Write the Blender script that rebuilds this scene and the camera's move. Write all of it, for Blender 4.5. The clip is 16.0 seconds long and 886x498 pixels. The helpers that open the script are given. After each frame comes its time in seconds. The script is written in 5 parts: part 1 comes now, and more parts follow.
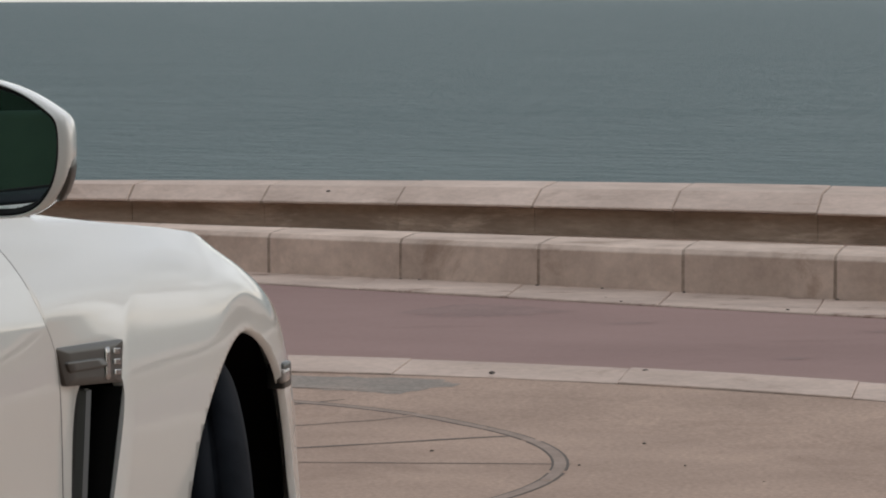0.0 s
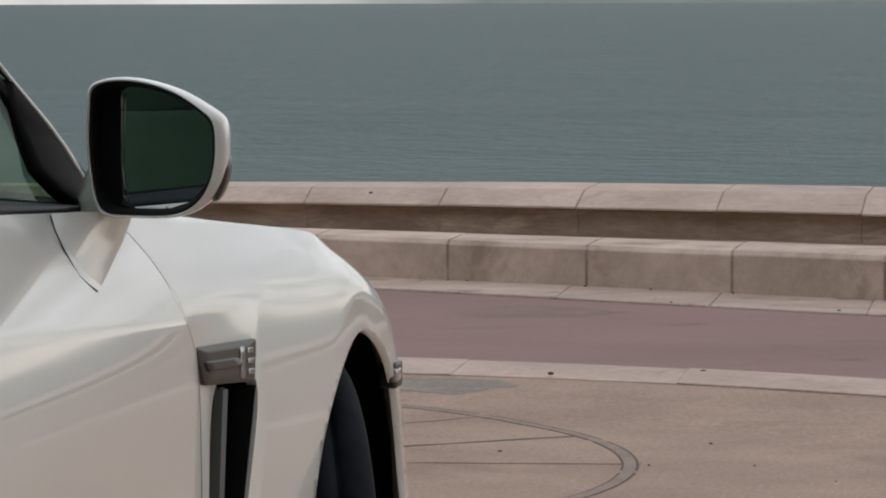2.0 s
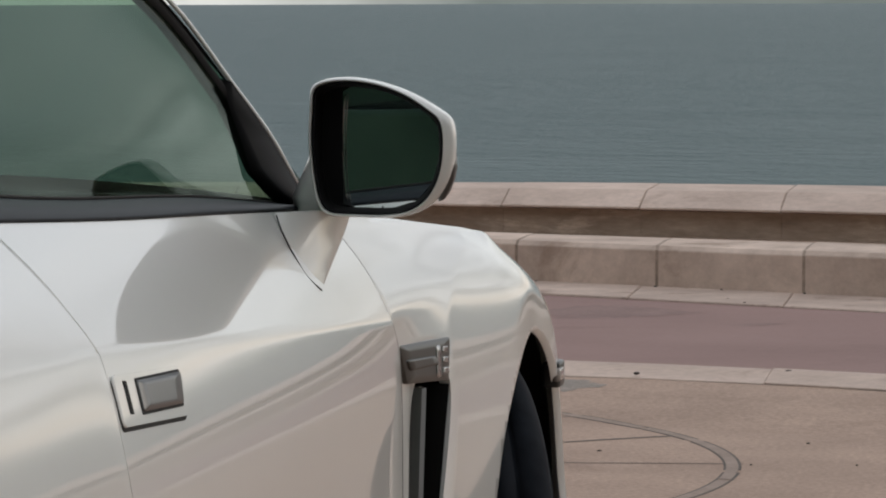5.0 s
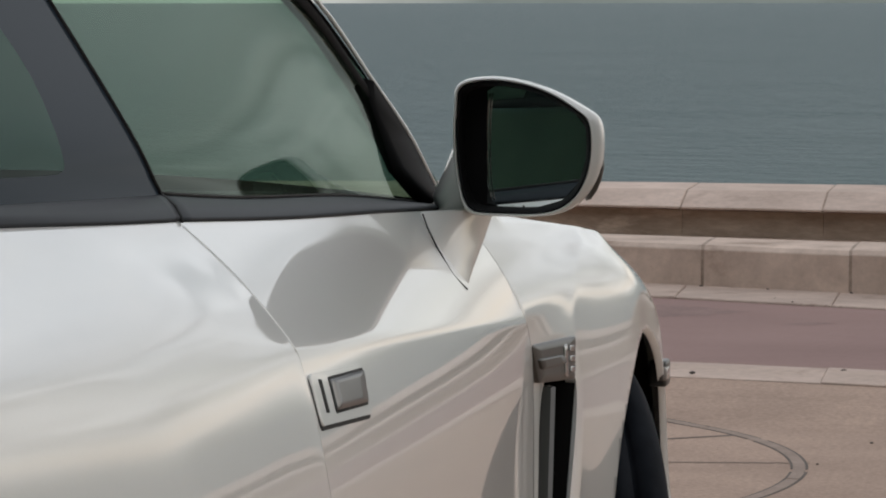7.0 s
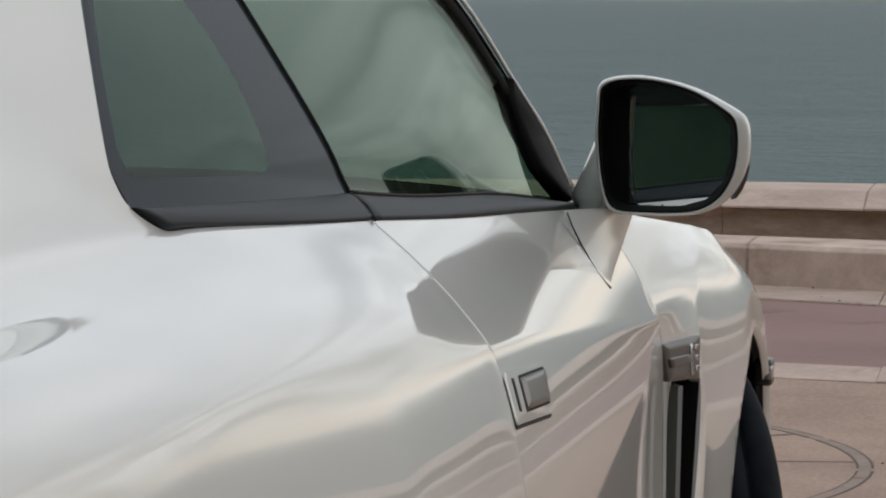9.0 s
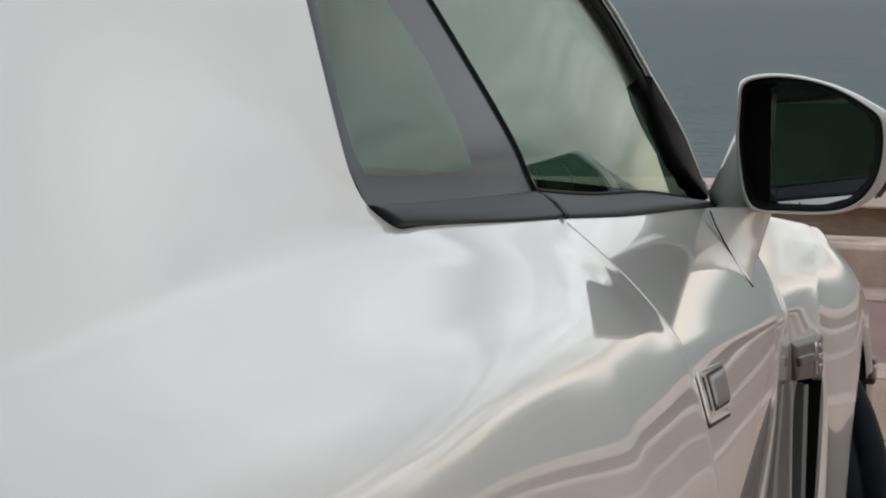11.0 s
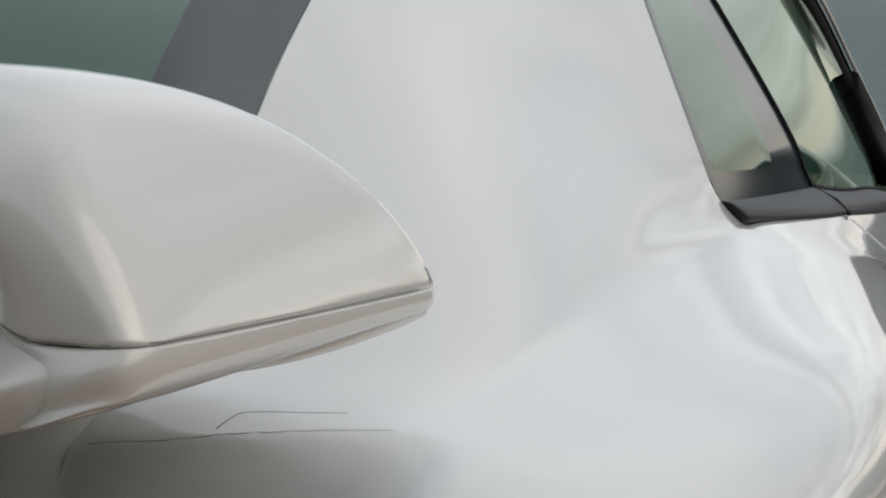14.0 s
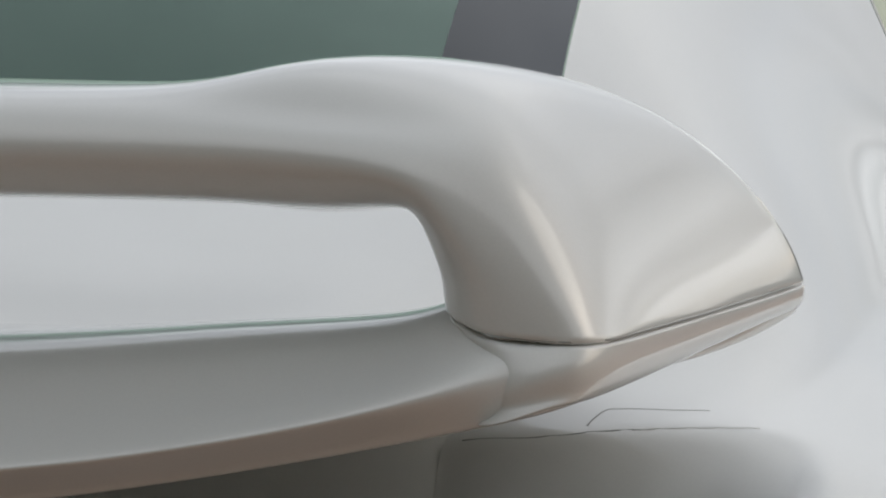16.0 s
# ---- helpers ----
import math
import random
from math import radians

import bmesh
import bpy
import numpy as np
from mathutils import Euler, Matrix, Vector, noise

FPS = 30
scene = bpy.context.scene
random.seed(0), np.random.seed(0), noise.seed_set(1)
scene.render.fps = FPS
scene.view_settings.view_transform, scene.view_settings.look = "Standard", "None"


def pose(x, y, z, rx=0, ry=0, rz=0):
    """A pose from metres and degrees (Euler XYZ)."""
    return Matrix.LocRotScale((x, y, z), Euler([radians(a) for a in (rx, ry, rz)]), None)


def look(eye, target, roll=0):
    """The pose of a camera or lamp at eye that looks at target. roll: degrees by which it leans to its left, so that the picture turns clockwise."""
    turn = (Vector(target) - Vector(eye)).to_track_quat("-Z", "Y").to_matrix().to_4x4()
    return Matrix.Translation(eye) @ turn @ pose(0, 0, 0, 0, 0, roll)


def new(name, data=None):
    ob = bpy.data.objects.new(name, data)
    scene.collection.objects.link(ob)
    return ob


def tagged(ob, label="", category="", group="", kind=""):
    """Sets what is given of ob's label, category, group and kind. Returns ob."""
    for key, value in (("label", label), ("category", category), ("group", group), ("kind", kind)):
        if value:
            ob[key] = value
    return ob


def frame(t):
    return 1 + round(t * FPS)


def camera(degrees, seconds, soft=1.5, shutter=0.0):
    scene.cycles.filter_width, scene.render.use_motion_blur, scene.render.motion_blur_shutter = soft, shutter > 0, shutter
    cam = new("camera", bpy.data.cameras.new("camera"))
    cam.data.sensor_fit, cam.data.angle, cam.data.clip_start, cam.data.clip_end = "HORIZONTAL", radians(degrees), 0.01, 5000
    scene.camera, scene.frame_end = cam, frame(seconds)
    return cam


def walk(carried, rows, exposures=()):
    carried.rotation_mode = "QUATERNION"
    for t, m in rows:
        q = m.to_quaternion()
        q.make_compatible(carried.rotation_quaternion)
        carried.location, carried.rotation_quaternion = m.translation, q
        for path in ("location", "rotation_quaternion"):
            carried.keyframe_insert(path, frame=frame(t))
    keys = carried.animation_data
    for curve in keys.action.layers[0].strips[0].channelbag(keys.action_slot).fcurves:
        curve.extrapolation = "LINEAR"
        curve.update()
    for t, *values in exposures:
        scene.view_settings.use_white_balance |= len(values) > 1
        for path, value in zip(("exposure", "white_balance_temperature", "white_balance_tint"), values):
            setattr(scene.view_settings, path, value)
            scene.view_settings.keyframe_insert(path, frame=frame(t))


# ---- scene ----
# ---------------------------------------------------------------- camera
cam = camera(14.64, 16.0, soft=2.0)
PATH = [
    (0, pose(2.1249, -1.8471, 1.1265, 85.8516, 0.1111, 10.4062)),
    (1, pose(2.0444, -1.8756, 1.1259, 85.8717, 0.1426, 10.4114)),
    (2, pose(1.9638, -1.9017, 1.1255, 85.8866, 0.1601, 10.4156)),
    (3, pose(1.8832, -1.9257, 1.1255, 85.8962, 0.1637, 10.4186)),
    (4, pose(1.8027, -1.9476, 1.1256, 85.9005, 0.1532, 10.4205)),
    (5, pose(1.7222, -1.9676, 1.1258, 85.8996, 0.1287, 10.4212)),
    (6, pose(1.6418, -1.9858, 1.1262, 85.8934, 0.0903, 10.4209)),
    (7, pose(1.5615, -2.0024, 1.1266, 85.8820, 0.0379, 10.4194)),
    (8, pose(1.4813, -2.0174, 1.1270, 85.8653, -0.0286, 10.4168)),
    (9, pose(1.4013, -2.0311, 1.1274, 85.8433, -0.1090, 10.4131)),
    (10, pose(1.3215, -2.0436, 1.1277, 85.8161, -0.2034, 10.4085)),
    (11, pose(1.2419, -2.0549, 1.1278, 85.7835, -0.3118, 10.4028)),
    (12, pose(1.1626, -2.0653, 1.1277, 85.7457, -0.4341, 10.3963)),
    (13, pose(1.0835, -2.0749, 1.1274, 85.7026, -0.5704, 10.3888)),
    (14, pose(1.0047, -2.0838, 1.1267, 85.6542, -0.7207, 10.3806)),
    (15, pose(0.9262, -2.0922, 1.1257, 85.6005, -0.8850, 10.3717)),
    (16, pose(0.8480, -2.1001, 1.1244, 85.5414, -1.0632, 10.3621)),
]
walk(cam, PATH, [(0, 0.0), (16, 0.0)])

# ---------------------------------------------------------------- sky and sun
SUN_ELEV, SUN_AZ = 24.0, -62.0          # azimuth to the left of the car's forward direction
world = bpy.data.worlds.new("sky")
scene.world = world
world.use_nodes = True
wn, wl = world.node_tree.nodes, world.node_tree.links
wn.clear()
w_out = wn.new("ShaderNodeOutputWorld")
w_bg = wn.new("ShaderNodeBackground")
w_sky = wn.new("ShaderNodeTexSky")
w_sky.sky_type = "NISHITA"
w_sky.sun_disc = False
w_sky.sun_elevation = radians(SUN_ELEV)
w_sky.sun_rotation = radians(-SUN_AZ)
w_sky.dust_density = 2.0
w_co = wn.new("ShaderNodeTexCoord")
# clouds lie on a flat layer, so they draw together towards the horizon
w_sep = wn.new("ShaderNodeSeparateXYZ")
wl.new(w_co.outputs["Generated"], w_sep.inputs["Vector"])


def w_math(kind, a, b):
    n = wn.new("ShaderNodeMath")
    n.operation = kind
    for socket, v in zip(n.inputs, (a, b)):
        if isinstance(v, float):
            socket.default_value = v
        else:
            wl.new(v, socket)
    return n.outputs["Value"]


w_rise = w_math("ADD", w_math("MAXIMUM", w_sep.outputs["Z"], 0.0), 0.14)
w_map = wn.new("ShaderNodeCombineXYZ")
wl.new(w_math("DIVIDE", w_sep.outputs["X"], w_rise), w_map.inputs["X"])
wl.new(w_math("DIVIDE", w_sep.outputs["Y"], w_rise), w_map.inputs["Y"])
w_noise = wn.new("ShaderNodeTexNoise")
w_noise.inputs["Scale"].default_value = 0.9
w_noise.inputs["Detail"].default_value = 5.0
w_noise.inputs["Roughness"].default_value = 0.55
w_ramp = wn.new("ShaderNodeValToRGB")
w_ramp.color_ramp.elements[0].position = 0.30
w_ramp.color_ramp.elements[0].color = (0.55, 0.55, 0.55, 1)
w_ramp.color_ramp.elements[1].position = 0.62
w_ramp.color_ramp.elements[1].color = (0.95, 0.95, 0.95, 1)
w_mix = wn.new("ShaderNodeMix")
w_mix.data_type = "RGBA"
w_noise2 = wn.new("ShaderNodeTexNoise")
w_noise2.inputs["Scale"].default_value = 0.75
w_noise2.inputs["Detail"].default_value = 4.0
w_noise2.inputs["Distortion"].default_value = 0.6
w_ramp2 = wn.new("ShaderNodeValToRGB")
w_ramp2.color_ramp.elements[0].position = 0.36
w_ramp2.color_ramp.elements[0].color = (3.62, 3.67, 3.72, 1)
w_ramp2.color_ramp.elements[1].position = 0.60
w_ramp2.color_ramp.elements[1].color = (8.58, 8.72, 8.9, 1)
wl.new(w_map.outputs["Vector"], w_noise2.inputs["Vector"])
wl.new(w_noise2.outputs["Fac"], w_ramp2.inputs["Fac"])
wl.new(w_ramp2.outputs["Color"], w_mix.inputs["B"])
wl.new(w_map.outputs["Vector"], w_noise.inputs["Vector"])
wl.new(w_noise.outputs["Fac"], w_ramp.inputs["Fac"])
wl.new(w_ramp.outputs["Color"], w_mix.inputs["Factor"])
wl.new(w_sky.outputs["Color"], w_mix.inputs["A"])
# pale warm haze along the horizon
w_haze = wn.new("ShaderNodeMix")
w_haze.data_type = "RGBA"
w_haze.inputs["B"].default_value = (7.95, 7.95, 7.3, 1)
w_low = wn.new("ShaderNodeMapRange")
w_low.inputs["From Min"].default_value, w_low.inputs["From Max"].default_value = 0.0, 0.085
w_low.inputs["To Min"].default_value, w_low.inputs["To Max"].default_value = 0.4, 0.0
wl.new(w_sep.outputs["Z"], w_low.inputs["Value"])
wl.new(w_low.outputs["Result"], w_haze.inputs["Factor"])
wl.new(w_mix.outputs["Result"], w_haze.inputs["A"])
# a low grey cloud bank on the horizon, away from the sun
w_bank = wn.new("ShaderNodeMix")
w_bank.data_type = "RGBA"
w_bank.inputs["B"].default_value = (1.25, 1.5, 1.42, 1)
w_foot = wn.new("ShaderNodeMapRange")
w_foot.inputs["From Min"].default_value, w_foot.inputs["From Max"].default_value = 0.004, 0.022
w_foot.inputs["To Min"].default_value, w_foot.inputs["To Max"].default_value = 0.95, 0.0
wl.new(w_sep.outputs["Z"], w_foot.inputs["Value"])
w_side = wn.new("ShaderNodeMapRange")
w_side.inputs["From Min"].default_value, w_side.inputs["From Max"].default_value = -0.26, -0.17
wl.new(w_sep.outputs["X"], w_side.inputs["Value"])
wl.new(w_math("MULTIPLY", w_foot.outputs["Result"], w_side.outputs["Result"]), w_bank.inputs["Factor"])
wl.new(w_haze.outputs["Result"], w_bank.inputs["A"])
# finer streaks within the clouds
w_fine = wn.new("ShaderNodeTexNoise")
w_fine.inputs["Scale"].default_value = 11.0
w_fine.inputs["Detail"].default_value = 5.0
w_fine.inputs["Roughness"].default_value = 0.5
w_fine.inputs["Distortion"].default_value = 0.8
w_turn = wn.new("ShaderNodeMapping")
w_turn.inputs["Rotation"].default_value = (0.0, radians(35), 0.0)
w_turn.inputs["Scale"].default_value = (1.0, 1.0, 1.9)
wl.new(w_co.outputs["Generated"], w_turn.inputs["Vector"])
wl.new(w_turn.outputs["Vector"], w_fine.inputs["Vector"])
w_tone = wn.new("ShaderNodeMapRange")
w_tone.inputs["From Min"].default_value, w_tone.inputs["From Max"].default_value = 0.32, 0.68
w_tone.inputs["To Min"].default_value, w_tone.inputs["To Max"].default_value = 0.72, 1.26
wl.new(w_fine.outputs["Fac"], w_tone.inputs["Value"])
w_streak = wn.new("ShaderNodeMix")
w_streak.data_type, w_streak.blend_type = "RGBA", "MULTIPLY"
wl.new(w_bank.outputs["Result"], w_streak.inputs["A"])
wl.new(w_tone.outputs["Result"], w_streak.inputs["B"])
w_fade = wn.new("ShaderNodeMapRange")
w_fade.inputs["From Min"].default_value, w_fade.inputs["From Max"].default_value = 0.10, 0.22
w_fade.inputs["To Min"].default_value, w_fade.inputs["To Max"].default_value = 1.0, 0.12
wl.new(w_sep.outputs["Z"], w_fade.inputs["Value"])
wl.new(w_fade.outputs["Result"], w_streak.inputs["Factor"])
# warm evening glow low over the sea, to the right of the car's nose
w_glow = wn.new("ShaderNodeMix")
w_glow.data_type = "RGBA"
w_glow.inputs["B"].default_value = (8.4, 6.7, 4.9, 1)
w_up = wn.new("ShaderNodeMapRange")
w_up.inputs["From Min"].default_value, w_up.inputs["From Max"].default_value = 0.012, 0.026
w_down = wn.new("ShaderNodeMapRange")
w_down.inputs["From Min"].default_value, w_down.inputs["From Max"].default_value = 0.026, 0.048
w_down.inputs["To Min"].default_value, w_down.inputs["To Max"].default_value = 0.55, 0.0
w_right = wn.new("ShaderNodeMapRange")
w_right.inputs["From Min"].default_value, w_right.inputs["From Max"].default_value = -0.02, 0.05
for socket, target in ((w_sep.outputs["Z"], w_up), (w_sep.outputs["Z"], w_down), (w_sep.outputs["X"], w_right)):
    wl.new(socket, target.inputs["Value"])
w_end = wn.new("ShaderNodeMapRange")
w_end.inputs["From Min"].default_value, w_end.inputs["From Max"].default_value = 0.28, 0.42
w_end.inputs["To Min"].default_value, w_end.inputs["To Max"].default_value = 1.0, 0.0
wl.new(w_sep.outputs["X"], w_end.inputs["Value"])
w_wide = w_math("MULTIPLY", w_right.outputs["Result"], w_end.outputs["Result"])
wl.new(w_math("MULTIPLY", w_math("MULTIPLY", w_up.outputs["Result"], w_down.outputs["Result"]), w_wide), w_glow.inputs["Factor"])
wl.new(w_streak.outputs["Result"], w_glow.inputs["A"])
wl.new(w_glow.outputs["Result"], w_bg.inputs["Color"])
w_bg.inputs["Strength"].default_value = 0.129
wl.new(w_bg.outputs["Background"], w_out.inputs["Surface"])

sun = new("sun", bpy.data.lights.new("sun", "SUN"))
sun.data.energy = 0.22
sun.data.angle = radians(30)
sun.data.color = (1.0, 0.93, 0.84)
_az, _el = radians(SUN_AZ), radians(SUN_ELEV)
_to_sun = Vector((-math.sin(_az) * math.cos(_el), math.cos(_az) * math.cos(_el), math.sin(_el)))
sun.matrix_world = look(_to_sun * 50, (0, 0, 0))


# ---------------------------------------------------------------- materials
def mat(name, color, rough=0.5, metal=0.0, coat=0.0, coat_rough=0.03, spec=0.5):
    m = bpy.data.materials.new(name)
    m.use_nodes = True
    b = m.node_tree.nodes["Principled BSDF"]
    b.inputs["Base Color"].default_value = (*color, 1)
    b.inputs["Roughness"].default_value = rough
    b.inputs["Metallic"].default_value = metal
    b.inputs["Coat Weight"].default_value = coat
    b.inputs["Coat Roughness"].default_value = coat_rough
    b.inputs["Specular IOR Level"].default_value = spec
    return m


def node(m, kind, **values):
    n = m.node_tree.nodes.new(kind)
    for k, v in values.items():
        n.inputs[k.replace("_", " ")].default_value = v
    return n


def mottle(m, low, high, scale, detail=6.0, fine=0.0, fine_scale=120.0, bump=0.0, bump_scale=80.0, dist=0.004, stretch=(1, 1, 1), per_piece=0.0, stain=None):
    """Two-scale colour variation and fine relief, in the object's own metres."""
    nt = m.node_tree
    b = nt.nodes["Principled BSDF"]
    co = nt.nodes.new("ShaderNodeTexCoord")
    geo = nt.nodes.new("ShaderNodeNewGeometry")
    mp = nt.nodes.new("ShaderNodeMapping")
    mp.inputs["Scale"].default_value = stretch
    nt.links.new(geo.outputs["Position"], mp.inputs["Vector"])
    n1 = node(m, "ShaderNodeTexNoise", Scale=scale, Detail=detail, Roughness=0.6)
    nt.links.new(mp.outputs["Vector"], n1.inputs["Vector"])
    r1 = nt.nodes.new("ShaderNodeValToRGB")
    r1.color_ramp.elements[0].position, r1.color_ramp.elements[1].position = 0.3, 0.7
    r1.color_ramp.elements[0].color, r1.color_ramp.elements[1].color = (*low, 1), (*high, 1)
    nt.links.new(n1.outputs["Fac"], r1.inputs["Fac"])
    col = r1.outputs["Color"]
    if fine:
        n2 = node(m, "ShaderNodeTexNoise", Scale=fine_scale, Detail=3.0, Roughness=0.7)
        nt.links.new(mp.outputs["Vector"], n2.inputs["Vector"])
        r2 = nt.nodes.new("ShaderNodeValToRGB")
        r2.color_ramp.elements[0].position, r2.color_ramp.elements[1].position = 0.35, 0.65
        r2.color_ramp.elements[0].color = (1 - fine, 1 - fine, 1 - fine, 1)
        r2.color_ramp.elements[1].color = (1 + fine, 1 + fine, 1 + fine, 1)
        nt.links.new(n2.outputs["Fac"], r2.inputs["Fac"])
        mul = nt.nodes.new("ShaderNodeMix")
        mul.data_type, mul.blend_type = "RGBA", "MULTIPLY"
        mul.inputs["Factor"].default_value = 1.0
        nt.links.new(col, mul.inputs["A"])
        nt.links.new(r2.outputs["Color"], mul.inputs["B"])
        col = mul.outputs["Result"]
    if stain:
        # irregular blotches with an edge of their own: scale, factor inside, threshold
        s_scale, s_factor, s_at = stain
        n4 = node(m, "ShaderNodeTexNoise", Scale=s_scale, Detail=10.0, Roughness=0.65, Distortion=0.4)
        nt.links.new(mp.outputs["Vector"], n4.inputs["Vector"])
        r4 = nt.nodes.new("ShaderNodeValToRGB")
        r4.color_ramp.elements[0].position, r4.color_ramp.elements[1].position = s_at, s_at + 0.09
        r4.color_ramp.elements[0].color, r4.color_ramp.elements[1].color = (1, 1, 1, 1), (*s_factor, 1)
        nt.links.new(n4.outputs["Fac"], r4.inputs["Fac"])
        mul4 = nt.nodes.new("ShaderNodeMix")
        mul4.data_type, mul4.blend_type = "RGBA", "MULTIPLY"
        mul4.inputs["Factor"].default_value = 1.0
        nt.links.new(col, mul4.inputs["A"])
        nt.links.new(r4.outputs["Color"], mul4.inputs["B"])
        col = mul4.outputs["Result"]
    if per_piece:
        inf = nt.nodes.new("ShaderNodeObjectInfo")
        mr = nt.nodes.new("ShaderNodeMapRange")
        mr.inputs["To Min"].default_value, mr.inputs["To Max"].default_value = 1 - per_piece, 1 + per_piece
        nt.links.new(inf.outputs["Random"], mr.inputs["Value"])
        mul2 = nt.nodes.new("ShaderNodeMix")
        mul2.data_type, mul2.blend_type = "RGBA", "MULTIPLY"
        mul2.inputs["Factor"].default_value = 1.0
        nt.links.new(col, mul2.inputs["A"])
        nt.links.new(mr.outputs["Result"], mul2.inputs["B"])
        col = mul2.outputs["Result"]
    nt.links.new(col, b.inputs["Base Color"])
    if bump:
        n3 = node(m, "ShaderNodeTexNoise", Scale=bump_scale, Detail=4.0, Roughness=0.6)
        nt.links.new(mp.outputs["Vector"], n3.inputs["Vector"])
        bp = node(m, "ShaderNodeBump", Strength=bump, Distance=dist)
        nt.links.new(n3.outputs["Fac"], bp.inputs["Height"])
        nt.links.new(bp.outputs["Normal"], b.inputs["Normal"])
    return m


def glass_mat(name, tint, ior=1.5, gloss=(0.76, 0.84, 0.76)):
    m = bpy.data.materials.new(name)
    m.use_nodes = True
    nt = m.node_tree
    nt.nodes.clear()
    out = nt.nodes.new("ShaderNodeOutputMaterial")
    tr = nt.nodes.new("ShaderNodeBsdfTransparent")
    tr.inputs["Color"].default_value = (*tint, 1)
    gl = nt.nodes.new("ShaderNodeBsdfGlossy")
    gl.inputs["Roughness"].default_value = 0.01
    gl.inputs["Color"].default_value = (*gloss, 1)
    mx = nt.nodes.new("ShaderNodeMixShader")
    if ior:
        fr = nt.nodes.new("ShaderNodeFresnel")
        fr.inputs["IOR"].default_value = ior
        nt.links.new(fr.outputs["Fac"], mx.inputs["Fac"])
    else:
        mx.inputs["Fac"].default_value = 0.06
    nt.links.new(tr.outputs["BSDF"], mx.inputs[1])
    nt.links.new(gl.outputs["BSDF"], mx.inputs[2])
    nt.links.new(mx.outputs["Shader"], out.inputs["Surface"])
    return m


PAINT = mottle(mat("pearl_white_paint", (0.72, 0.72, 0.70), 0.32, 0.0, 1.0, 0.02), (0.702, 0.709, 0.692), (0.726, 0.733, 0.716), 3.0, fine=0.015, fine_scale=900)
BLACK = mat("black_plastic", (0.016, 0.016, 0.017), 0.45)
BLACK.node_tree.nodes["Principled BSDF"].inputs["IOR"].default_value = 1.09
BELT = mat("black_rubber_moulding", (0.032, 0.036, 0.042), 0.38, spec=0.5)
BELT.node_tree.nodes["Principled BSDF"].inputs["IOR"].default_value = 1.105
RUBBER = mottle(mat("tyre_rubber", (0.012, 0.014, 0.018), 0.8, spec=0.08), (0.009, 0.011, 0.015), (0.015, 0.018, 0.024), 20, bump=0.2, bump_scale=300, dist=0.001)
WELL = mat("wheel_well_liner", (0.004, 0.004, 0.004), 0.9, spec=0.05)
SEAM = mat("panel_gap", (0.02, 0.02, 0.02), 0.9)
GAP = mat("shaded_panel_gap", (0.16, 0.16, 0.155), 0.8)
LID = mat("pale_panel_gap", (0.30, 0.31, 0.30), 0.8)
FRIT = mat("black_glass_border", (0.022, 0.030, 0.039), 0.10)
FRIT.node_tree.nodes["Principled BSDF"].inputs["IOR"].default_value = 1.08
QUARTER_GLASS = glass_mat("dark_tinted_glass", (0.34, 0.46, 0.41), 1.115)
GLASS = glass_mat("tinted_green_glass", (0.51, 0.69, 0.56), 1.17)
SCREEN_GLASS = glass_mat("green_windscreen_glass", (0.43, 0.53, 0.47), None)
# tint darkened beyond the near glass, to dim what the mirror reflects
FAR_GLASS = glass_mat("darkened_far_side_glass", (0.16, 0.21, 0.22), None)
REAR_GLASS = glass_mat("green_heated_glass", (0.45, 0.58, 0.50), 1.55, (0.84, 1.0, 0.92))
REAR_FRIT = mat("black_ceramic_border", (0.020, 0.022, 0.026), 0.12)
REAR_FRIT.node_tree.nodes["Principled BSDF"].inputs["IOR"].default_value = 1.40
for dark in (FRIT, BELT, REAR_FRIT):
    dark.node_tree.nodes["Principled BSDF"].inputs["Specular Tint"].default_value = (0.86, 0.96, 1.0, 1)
MIRROR = mat("mirror_glass", (0.90, 0.98, 0.98), 0.01, 1.0)
DULL = mat("matt_black_plastic", (0.010, 0.010, 0.011), 0.75, spec=0.15)
CHROME = mat("satin_chrome", (0.42, 0.42, 0.42), 0.22, 1.0)
ALLOY = mat("dark_alloy", (0.16, 0.16, 0.17), 0.3, 1.0)
SATIN = mat("satin_grey_metal", (0.15, 0.152, 0.155), 0.30, 0.7)
GUN = mat("grey_metal_paint", (0.09, 0.09, 0.087), 0.35, 0.7)
CABIN = mottle(mat("dark_cabin_trim", (0.02, 0.02, 0.02), 0.7), (0.06, 0.066, 0.06), (0.11, 0.115, 0.108), 8)
CARD = mottle(mat("grey_green_door_trim", (0.15, 0.18, 0.17), 0.7), (0.13, 0.165, 0.16), (0.20, 0.235, 0.225), 5)
LAMP = mat("clear_lamp_plastic", (0.30, 0.27, 0.25), 0.2, 0.0, 1.0)
PLAZA = mottle(mat("pink_exposed_concrete", (0.4, 0.3, 0.25), 0.85), (0.325, 0.226, 0.175), (0.465, 0.330, 0.258), 1.7, detail=9.0, stain=(1.3, (0.86, 0.84, 0.83), 0.55), fine=0.16, fine_scale=70, bump=0.35, bump_scale=120, dist=0.004)
LANE = mottle(mat("dusky_red_asphalt", (0.28, 0.17, 0.15), 0.85), (0.25, 0.156, 0.142), (0.318, 0.204, 0.186), 1.2, detail=9.0, stain=(1.6, (0.88, 0.87, 0.86), 0.57), stretch=(0.5, 1.2, 1.0), fine=0.05, fine_scale=90, bump=0.25, bump_scale=160, dist=0.003)
